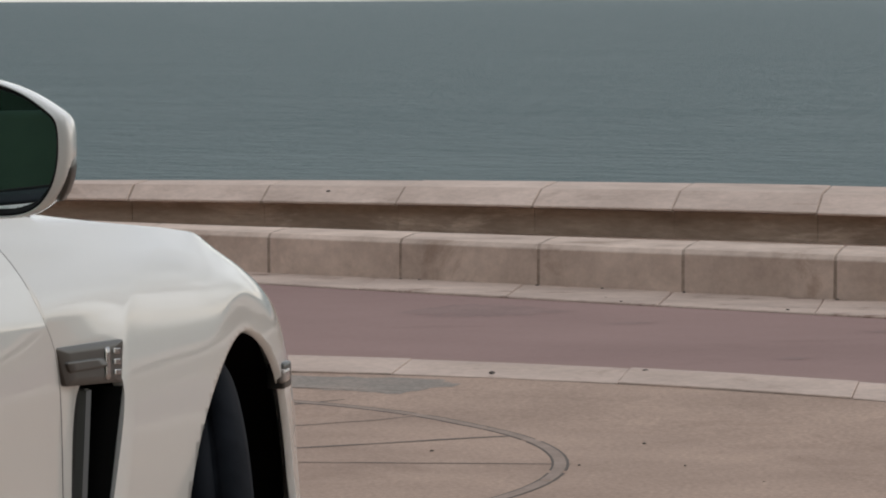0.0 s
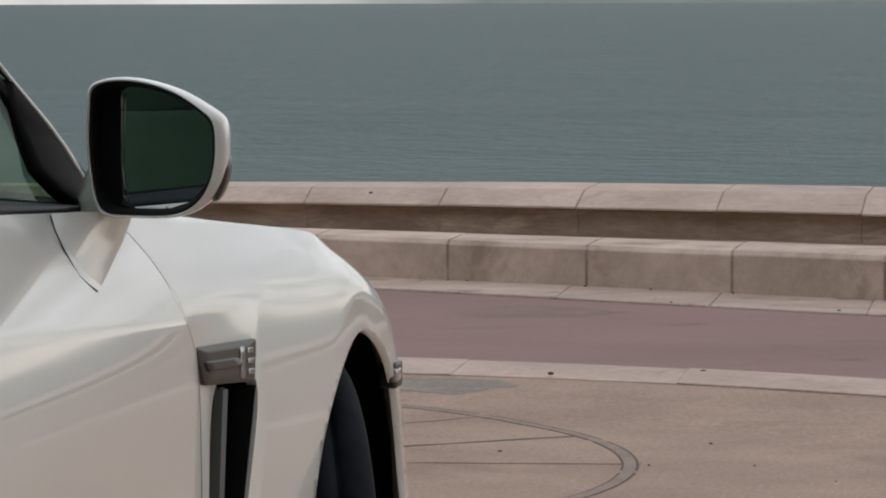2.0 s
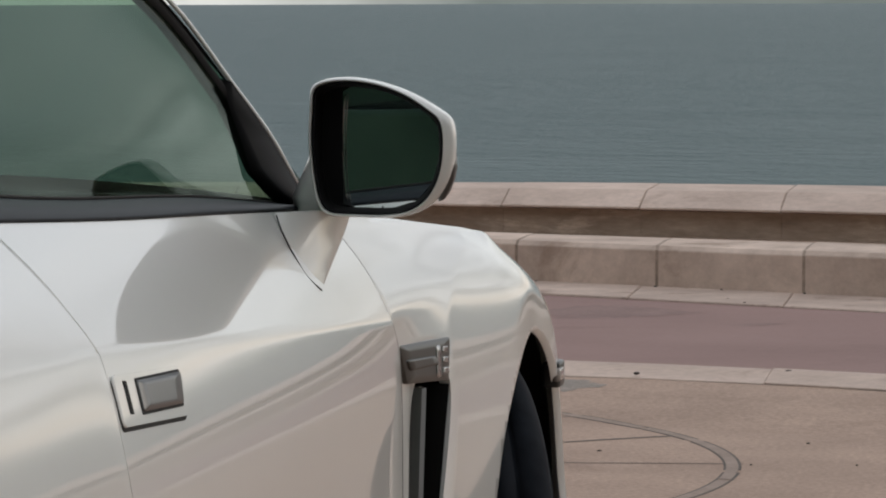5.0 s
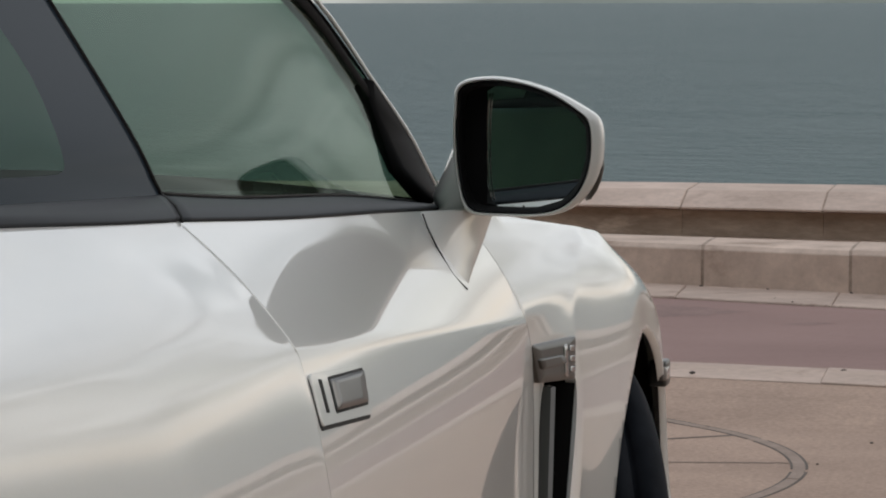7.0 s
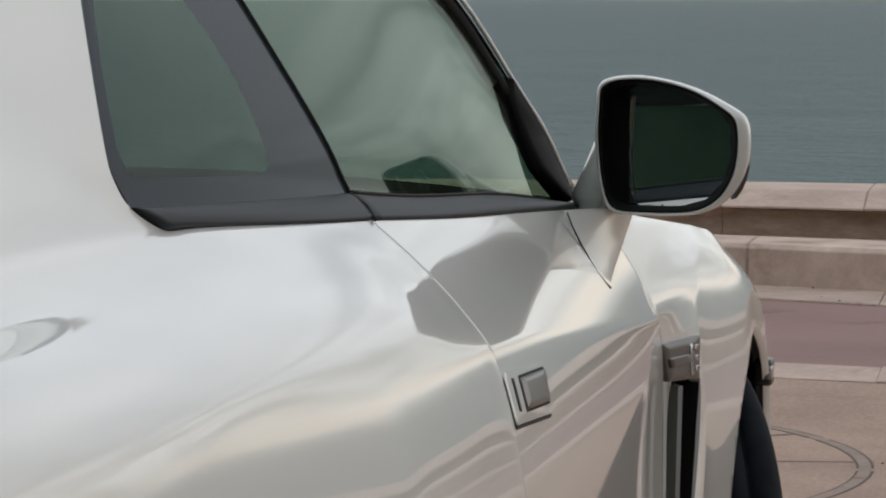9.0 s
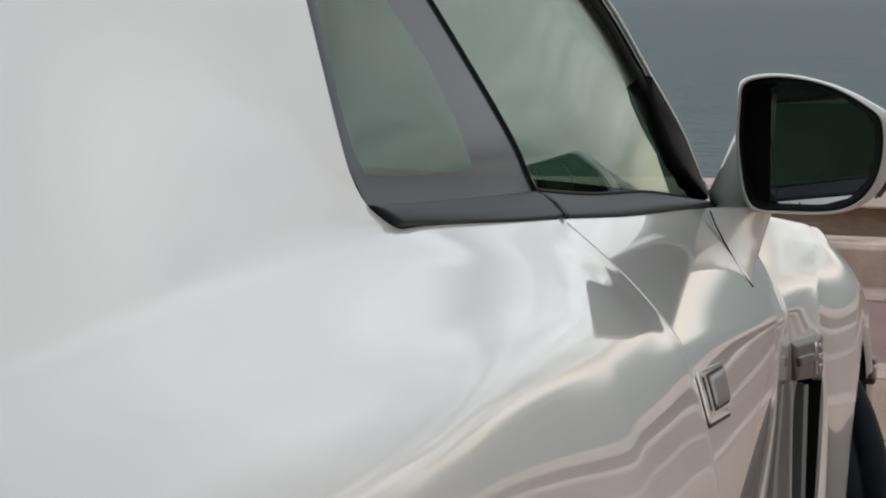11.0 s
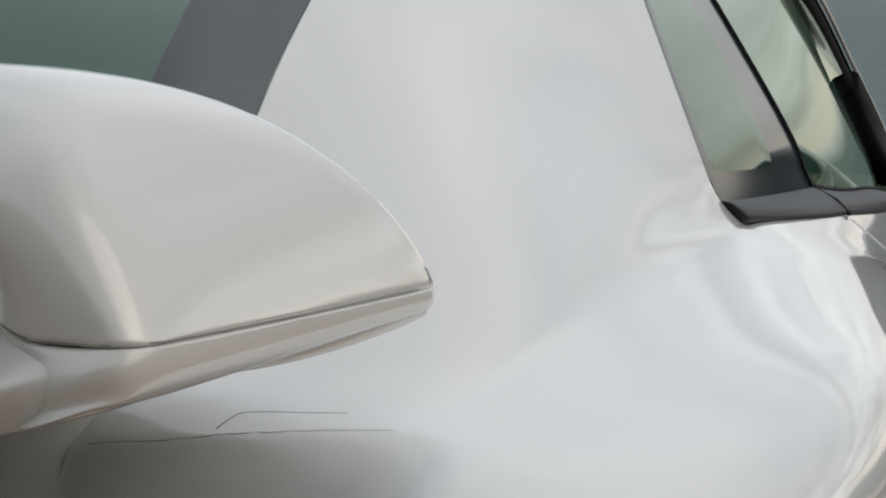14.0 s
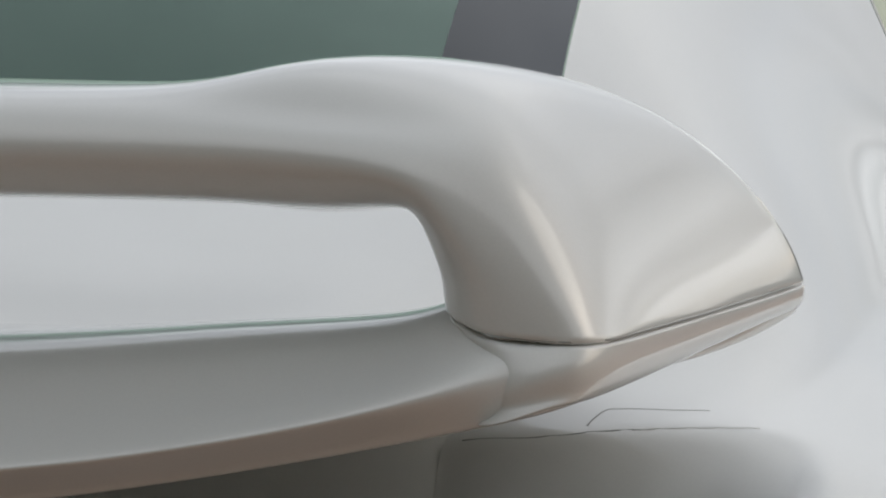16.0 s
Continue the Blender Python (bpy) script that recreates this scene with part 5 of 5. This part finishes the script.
part("wing_seam", tube([seam[i] + Vector((0.0012 if i < 4 else -0.0004, -0.0008, 0.0006)) for i in (5, 6, 7, 0, 1, 2)] + [seam[2].lerp(seam[3], 0.8) + Vector((0.0012, -0.0008, 0.0006))], 0.00035), LID, spoiler, "thin grey seam between blade and base")


# rounded edge of the quarter panel along the door gap
edge_y = pchip([(ROWS[k][DOOR_R].z, ROWS[k][DOOR_R].y) for k in (3, 4, 5, 6)])
edge_skin = skin(quarter)
part("panel_edge", tube([on_side(edge_skin, edge_y(z) - 0.0046, z, -0.0008) for z in np.linspace(ROWS[4][DOOR_R].z + 0.002, ROWS[6][DOOR_R].z - 0.004, 18)], 0.0016, 8), PAINT, quarter)
# gap of the boot lid, running under the wing's end and hooking forward beside it
quarter_skin = skin(quarter)


def lid_line(keys, out):
    """Points of the quarter panel above the plan's keys (x, y)."""
    pts = []
    for q in rounded_line([Vector((x, y, 0)) for x, y in keys], 4):
        hit, normal, _, _ = quarter_skin.ray_cast(Vector((q.x, q.y, 1.3)), Vector((0, 0, -1)))
        if hit:
            pts.append(hit + normal * out)
    return pts


part("lid_gap", tube(lid_line(((0.605, -0.707), (0.628, -0.702), (0.6427, -0.697), (0.6545, -0.690), (0.6772, -0.677)), -0.0004), 0.0006), LID, quarter, "thin grey gap of the boot lid")
part("lid_gap", tube(lid_line(((0.6535, -0.6827), (0.6548, -0.674), (0.6584, -0.6603), (0.6644, -0.6561), (0.6739, -0.6511), (0.6849, -0.6457), (0.6997, -0.635)), -0.0004), 0.0006), LID, quarter, "thin grey gap of the boot lid")
part("lid_edge", tube(lid_line(((0.672, -0.6805), (0.6899, -0.668), (0.7098, -0.653), (0.722, -0.643)), -0.0005), 0.0009), PAINT, quarter, "bright rounded edge beside the boot lid's gap")

# ---------------------------------------------------------------- plaza, lane, bench wall, parapet, sea
def band(name, f0, f1, z0, z1, material, label, x0=-16.0, x1=16.0, thick=0.25, n=160):
    """A slab whose near and far edges follow f0 and f1."""
    bm = bmesh.new()
    prev = None
    for k in range(n + 1):
        x = x0 + (x1 - x0) * k / n
        ring = [bm.verts.new(q) for q in ((x, f0(x), z0 - thick), (x, f0(x), z0), (x, f1(x), z1), (x, f1(x), z1 - thick))]
        if prev:
            for i in range(4):
                bm.faces.new((prev[i], ring[i], ring[(i + 1) % 4], prev[(i + 1) % 4]))
        prev = ring
    bmesh.ops.recalc_face_normals(bm, faces=bm.faces[:])
    return tagged(mesh_ob(name, bm, material, False), label, name.replace("_", " "), kind="structure")


def line(a, b, curve=0.0, lo=-3.0, hi=3.0):
    """Straight in the middle, gently bent outside."""
    def f(x):
        return a + b * x + curve * x * x if lo <= x <= hi else (a + b * (lo if x < lo else hi) + curve * (lo if x < lo else hi) ** 2 + (b + 2 * curve * (lo if x < lo else hi)) * (x - (lo if x < lo else hi)))
    return f


K0 = line(7.97, -0.045, -0.145, -0.6, 2.2)          # kerb, plaza side
K1 = line(8.29, -0.10, -0.115, -0.6, 2.4)           # kerb, lane side
S0 = line(9.91, -0.44, 0.012, -3, 3)                # pale strip, lane side
B0 = line(10.27, -0.375, 0.0, -4, 4)                # bench wall face
B1 = line(10.72, -0.30, -0.01, -4, 4)               # bench wall back
C0 = line(11.50, -0.20, -0.045, -1.8, 2.6)          # cap front edge
C1 = line(11.74, -0.13, -0.055, -1.8, 2.6)          # cap front top
C2 = line(12.16, -0.05, -0.075, -1.8, 2.6)          # cap back

plaza_bm = bmesh.new()
edge = [plaza_bm.verts.new((x, K0(x), 0.034)) for x in np.linspace(-30, 30, 121)]
flat = [plaza_bm.verts.new((x, K0(x) - 0.8, 0)) for x in np.linspace(-30, 30, 121)]
back = [plaza_bm.verts.new((x, -40, 0)) for x in np.linspace(-30, 30, 121)]
for i in range(120):
    plaza_bm.faces.new((back[i], back[i + 1], flat[i + 1], flat[i]))
    plaza_bm.faces.new((flat[i], flat[i + 1], edge[i + 1], edge[i]))
plaza = tagged(mesh_ob("plaza_floor", plaza_bm, PLAZA, False), "pink exposed-aggregate concrete plaza, worn and speckled", "pavement", kind="structure")
band("road_lane", K1, S0, 0.045, 0.098, LANE, "dusky red asphalt lane with dark tyre smears", -30, 30)
band("walkway_behind", B1, C1, 0.20, 0.20, PLAZA, "pink paving between bench wall and parapet", -30, 30)

sea_bm = bmesh.new()
bmesh.ops.create_grid(sea_bm, x_segments=2, y_segments=2, size=4900)
sea = mesh_ob("water", sea_bm, SEA, False)
sea.location = (0, 0, -2.5)
tagged(sea, "calm grey-blue sea with small ripples up to the horizon", "sea", kind="structure")


def strip_pieces(name, label, cat, profile, x0, x1, step, material, piece, jitter=0.0, gap=0.0009, bevel=0.0035, mortar=None):
    """A run of stone pieces; profile(x) gives the section as (y, z) points."""
    root = empty(name)
    tagged(root, label, cat, kind="structure")
    x = x0
    k = 0
    rng = random.Random(name)
    while x < x1:
        xe = min(x + step * (1 + rng.uniform(-jitter, jitter)), x1)
        bm = bmesh.new()
        rings = []
        for q in (x + gap, (x + xe) / 2, xe - gap):
            rings.append([bm.verts.new((q, y, z)) for y, z in profile(q)])
        n = len(rings[0])
        for a, b in zip(rings, rings[1:]):
            for i in range(n):
                bm.faces.new((a[i], b[i], b[(i + 1) % n], a[(i + 1) % n]))
        bm.faces.new(rings[0])
        bm.faces.new(rings[-1][::-1])
        bmesh.ops.recalc_face_normals(bm, faces=bm.faces[:])
        edges = [e for e in bm.edges if e.calc_face_angle(0) > 0.5]
        bmesh.ops.bevel(bm, geom=edges, offset=bevel, segments=1, affect="EDGES")
        dz, dy = rng.uniform(-0.002, 0.002), rng.uniform(-0.003, 0.003)
        for v in bm.verts:
            v.co.z += dz
            v.co.y += dy
        part(piece, bm, material, root, smooth=False)
        if mortar and xe < x1:
            rings = []
            fill = bmesh.new()
            for q in (xe - gap - 0.003, xe + gap + 0.003):
                rings.append([fill.verts.new((q, y + 0.0022, z - 0.0022)) for y, z in profile(q)])
            for i in range(n):
                fill.faces.new((rings[0][i], rings[1][i], rings[1][(i + 1) % n], rings[0][(i + 1) % n]))
            bmesh.ops.recalc_face_normals(fill, faces=fill.faces[:])
            part("mortar_joint", fill, mortar, root, smooth=False)
        x = xe
        k += 1
    return root


BENCH_Z = 0.262
strip_pieces("kerb", "pale stone kerb blocks along the lane", "kerb", lambda x: [(K0(x), -0.2), (K0(x), 0.039), (K1(x), 0.050), (K1(x), -0.2)], -5.95, 7.0, 0.68, STONE, "kerb_stone", 0.0, 0.0006, 0.002)
strip_pieces("edging", "pale worn stone edging at the foot of the bench wall", "edging", lambda x: [(S0(x), -0.2), (S0(x), 0.106), (B0(x) + 0.02, 0.116), (B0(x) + 0.02, -0.2)], -5.5, 7.0, 0.56, EDGING, "edging_stone", 0.08)
strip_pieces("bench_wall", "low pale stone bench wall of long blocks, stained at the joints", "wall", lambda x: [(B0(x), 0.0), (B0(x), BENCH_Z - 0.015), (B0(x) + 0.028, BENCH_Z), (B0(x) + 0.26, 0.264), (B1(x), 0.258), (B1(x), 0.0)], -6.1795, 7.5, 0.5365, BENCH, "stone_block", 0.0, 0.0042, 0.003, MORTAR)
strip_pieces("parapet_wall", "brown stained parapet wall under a pale coping", "wall", lambda x: [(C0(x) + 0.06, 0.0), (C0(x) + 0.06, 0.304), (C2(x) - 0.06, 0.304), (C2(x) - 0.06, -2.6), (C0(x) + 0.06, -2.6)], -7.9015, 9.0, 0.5665, WALLSTONE, "wall_stone", 0.0, 0.0004, 0.001)
strip_pieces("parapet_coping", "pale sloped stone coping blocks on the parapet", "coping", lambda x: [(C0(x), 0.308), (C0(x), 0.318), (C1(x), 0.372), (C2(x), 0.377), (C2(x), 0.308)], -7.9015, 9.0, 0.5665, STONE, "coping_stone", 0.0, 0.0036, 0.0022, MORTAR)


def ground(x, y):
    """Height of the plaza, which rises gently to the kerb."""
    return max(0.0, (y - K0(x) + 0.8) * 0.0425)


# round inlay in the plaza
def ring_bm(cx, cy, r0, r1, z0, z1, a0=0.0, a1=math.tau, n=96):
    bm = bmesh.new()
    prev = None
    for k in range(n + 1):
        a = a0 + (a1 - a0) * k / n
        c, s = math.cos(a), math.sin(a)
        q = [bm.verts.new((cx + r * c, cy + r * s, z + ground(cx + r * c, cy + r * s))) for r, z in ((r0, z0), (r0, z1), (r1, z1), (r1, z0))]
        if prev:
            for i in range(3):
                bm.faces.new((prev[i], q[i], q[i + 1], prev[i + 1]))
        prev = q
    bmesh.ops.recalc_face_normals(bm, faces=bm.faces[:])
    return bm


inlay = empty("round_inlay")
tagged(inlay, "grey stone ring let into the plaza with cracked joints", "inlay", kind="structure")
for k in range(8):
    part("ring_stone", ring_bm(-0.40, 6.19, 1.300, 1.330, -0.02, 0.0012, k * math.tau / 8 - 0.08 + 0.006, (k + 1) * math.tau / 8 - 0.08 - 0.006, 20), INLAY, inlay, smooth=False)


def groove(a, b, width):
    a, b = Vector((*a, 0)), Vector((*b, 0))
    d = (b - a).normalized()
    s = Vector((-d.y, d.x, 0))
    bm = bmesh.new()
    rng = random.Random(str(a))
    n = 14
    prev = None
    for k in range(n + 1):
        c = a.lerp(b, k / n) + s * rng.uniform(-0.004, 0.004)
        w = width * rng.uniform(0.6, 1.3) / 2
        q = [bm.verts.new(p + Vector((0, 0, 0.0009 + ground(p.x, p.y)))) for p in (c + s * w, c - s * w)]
        if prev:
            bm.faces.new((prev[0], prev[1], q[1], q[0]))
        prev = q
    return bm


for r0, r1 in ((1.330, 1.337), (1.294, 1.300)):
    for k in range(7):
        part("joint", ring_bm(-0.40, 6.19, r0, r1, -0.01, 0.0008, -0.85 + k * 0.45, -0.85 + (k + 1) * 0.45 - 0.03, 14), JOINT, inlay, smooth=False)
for a, b, w in (((-0.40, 6.15), (0.70, 6.89), 0.016), ((-0.40, 6.22), (0.93, 6.375), 0.009), ((-0.30, 6.70), (0.40, 7.24), 0.010), ((-0.6, 6.9), (0.13, 7.49), 0.010)):
    part("joint", groove(a, b, w), JOINT, inlay, smooth=False)
patch_bm = bmesh.new()
patch_rng = random.Random(5)
outline = [(-0.75, 7.93), (-0.145, 7.925), (0.321, 7.88), (0.404, 7.80), (0.267, 7.60), (-0.061, 7.68), (-0.7, 7.7)]
ragged = []
for (xa, ya), (xb, yb) in zip(outline, outline[1:] + outline[:1]):
    for k in range(9):
        wob = 0.0 if k == 0 else 1.0
        ragged.append((xa + (xb - xa) * k / 9 + wob * patch_rng.uniform(-0.014, 0.014), ya + (yb - ya) * k / 9 + wob * patch_rng.uniform(-0.018, 0.012)))
patch_bm.faces.new([patch_bm.verts.new((x, y, 0.0010 + ground(x, y))) for x, y in ragged])
tagged(mesh_ob("paving_patch", patch_bm, PATCH, False), "grey worn stone patch beside the kerb", "paving", kind="structure")
# unseen wooded bank added behind; shown in the mirror, cuts sky on rear faces
bank_bm = bmesh.new()
prev = None
for k in range(81):
    a = math.pi * (0.95 + 1.0 * k / 80)
    r = 14
    ring = []
    for i in range(9):
        rr = r + i * 0.7
        # tallest straight behind, to shade the wing's rear-facing surfaces
        h = (11.0 + 7.0 * max(0.0, -math.sin(a)) ** 3) * (i / 8) ** 0.7
        x, y = rr * math.cos(a), rr * math.sin(a)
        h *= 1 + 0.35 * noise.noise(Vector((x * 0.08, y * 0.08, 0)))
        ring.append(bank_bm.verts.new((x, y, h + 0.8 * noise.noise(Vector((x * 0.5, y * 0.5, i))))))
    if prev:
        for i in range(8):
            bank_bm.faces.new((prev[i], ring[i], ring[i + 1], prev[i + 1]))
    prev = ring
tagged(mesh_ob("wooded_bank", bank_bm, FOLIAGE), "dark green wooded bank added unseen behind the plaza to cut sky light", "woods", kind="stuff")


# dark smears on the lane, left by tyres
def smear(pts, width, seed):
    rng = random.Random(seed)
    bm = bmesh.new()
    prev = None
    n = 26
    for k in range(n + 1):
        t = k / n
        i = min(int(t * (len(pts) - 1)), len(pts) - 2)
        u = t * (len(pts) - 1) - i
        x, y = (pts[i][0] * (1 - u) + pts[i + 1][0] * u, pts[i][1] * (1 - u) + pts[i + 1][1] * u)
        w = 1.5 * width * math.sin(math.pi * min(max(t, 0.02), 0.98)) * rng.uniform(0.6, 1.2) / 2
        z = 0.045 + 0.053 * (y - K1(x)) / (S0(x) - K1(x)) + 0.0008
        q = [bm.verts.new((x, y - w, z - 0.031 * w)), bm.verts.new((x, y + w, z + 0.031 * w))]
        if prev:
            bm.faces.new((prev[0], q[0], q[1], prev[1]))
        prev = q
    return bm


SMEAR = mottle(mat("dark_worn_asphalt", (0.19, 0.12, 0.11), 0.8), (0.215, 0.138, 0.126), (0.285, 0.184, 0.168), 5.0, fine=0.08, fine_scale=60)
smears = empty("lane_smears")
tagged(smears, "dark worn smears across the red lane", "stain", kind="structure")
for k, (pts, w) in enumerate((([(-0.12, 9.40), (0.10, 9.52), (0.42, 9.52)], 0.20), ([(0.02, 9.30), (0.28, 9.42), (0.50, 9.47)], 0.12), ([(0.62, 9.14), (0.80, 9.17)], 0.05), ([(1.25, 8.35), (1.36, 8.36)], 0.05), ([(1.45, 8.95), (1.75, 8.98)], 0.05))):
    part("smear", smear(pts, w, k), SMEAR, smears, smooth=False)

# small dark specks and chips lying about
SPECK = mat("dark_grit", (0.07, 0.06, 0.055), 0.9)
rng = random.Random(7)
speck_bm = bmesh.new()


def speck(x, y, z, r):
    m = Matrix.Translation((x, y, z)) @ Matrix.Rotation(rng.uniform(0, 3), 4, "Z") @ Matrix.Diagonal((r * rng.uniform(0.8, 1.8), r, r * 0.5, 1))
    bmesh.ops.create_icosphere(speck_bm, subdivisions=1, radius=1.0, matrix=m)


for x, y, r in ((1.056, 6.787, 0.006), (1.204, 6.393, 0.004), (0.95, 6.36, 0.004), (0.55, 6.56, 0.005)):
    speck(x, y, 0.001, r)
for k in range(16):
    x, y = rng.uniform(-0.2, 2.6), rng.uniform(5.2, 7.6)
    speck(x, y, 0.0005, rng.uniform(0.001, 0.002))
for x in (-0.275, -0.20, 0.255, 0.80, 1.34, 0.50):
    speck(x, B0(x) - 0.012, 0.1165, 0.006)
for x, d, z in ((0.47, 0.02, 0.052), (0.90, 0.25, 0.052)):
    speck(x, K0(x) + d, z - 0.004, 0.010)
for x, d in ((-0.10, 0.1), (0.55, 0.12), (0.62, 0.02), (1.2, 0.04)):
    speck(x, S0(x) + d, 0.108, 0.005)
speck(-0.845, C0(-0.845) + 0.12, 0.351, 0.012)
speck(-0.69, C0(-0.69) + 0.15, 0.356, 0.006)
tagged(mesh_ob("dark_specks", speck_bm, SPECK), "tiny dark stones and dirt specks on the paving", "debris", kind="stuff")
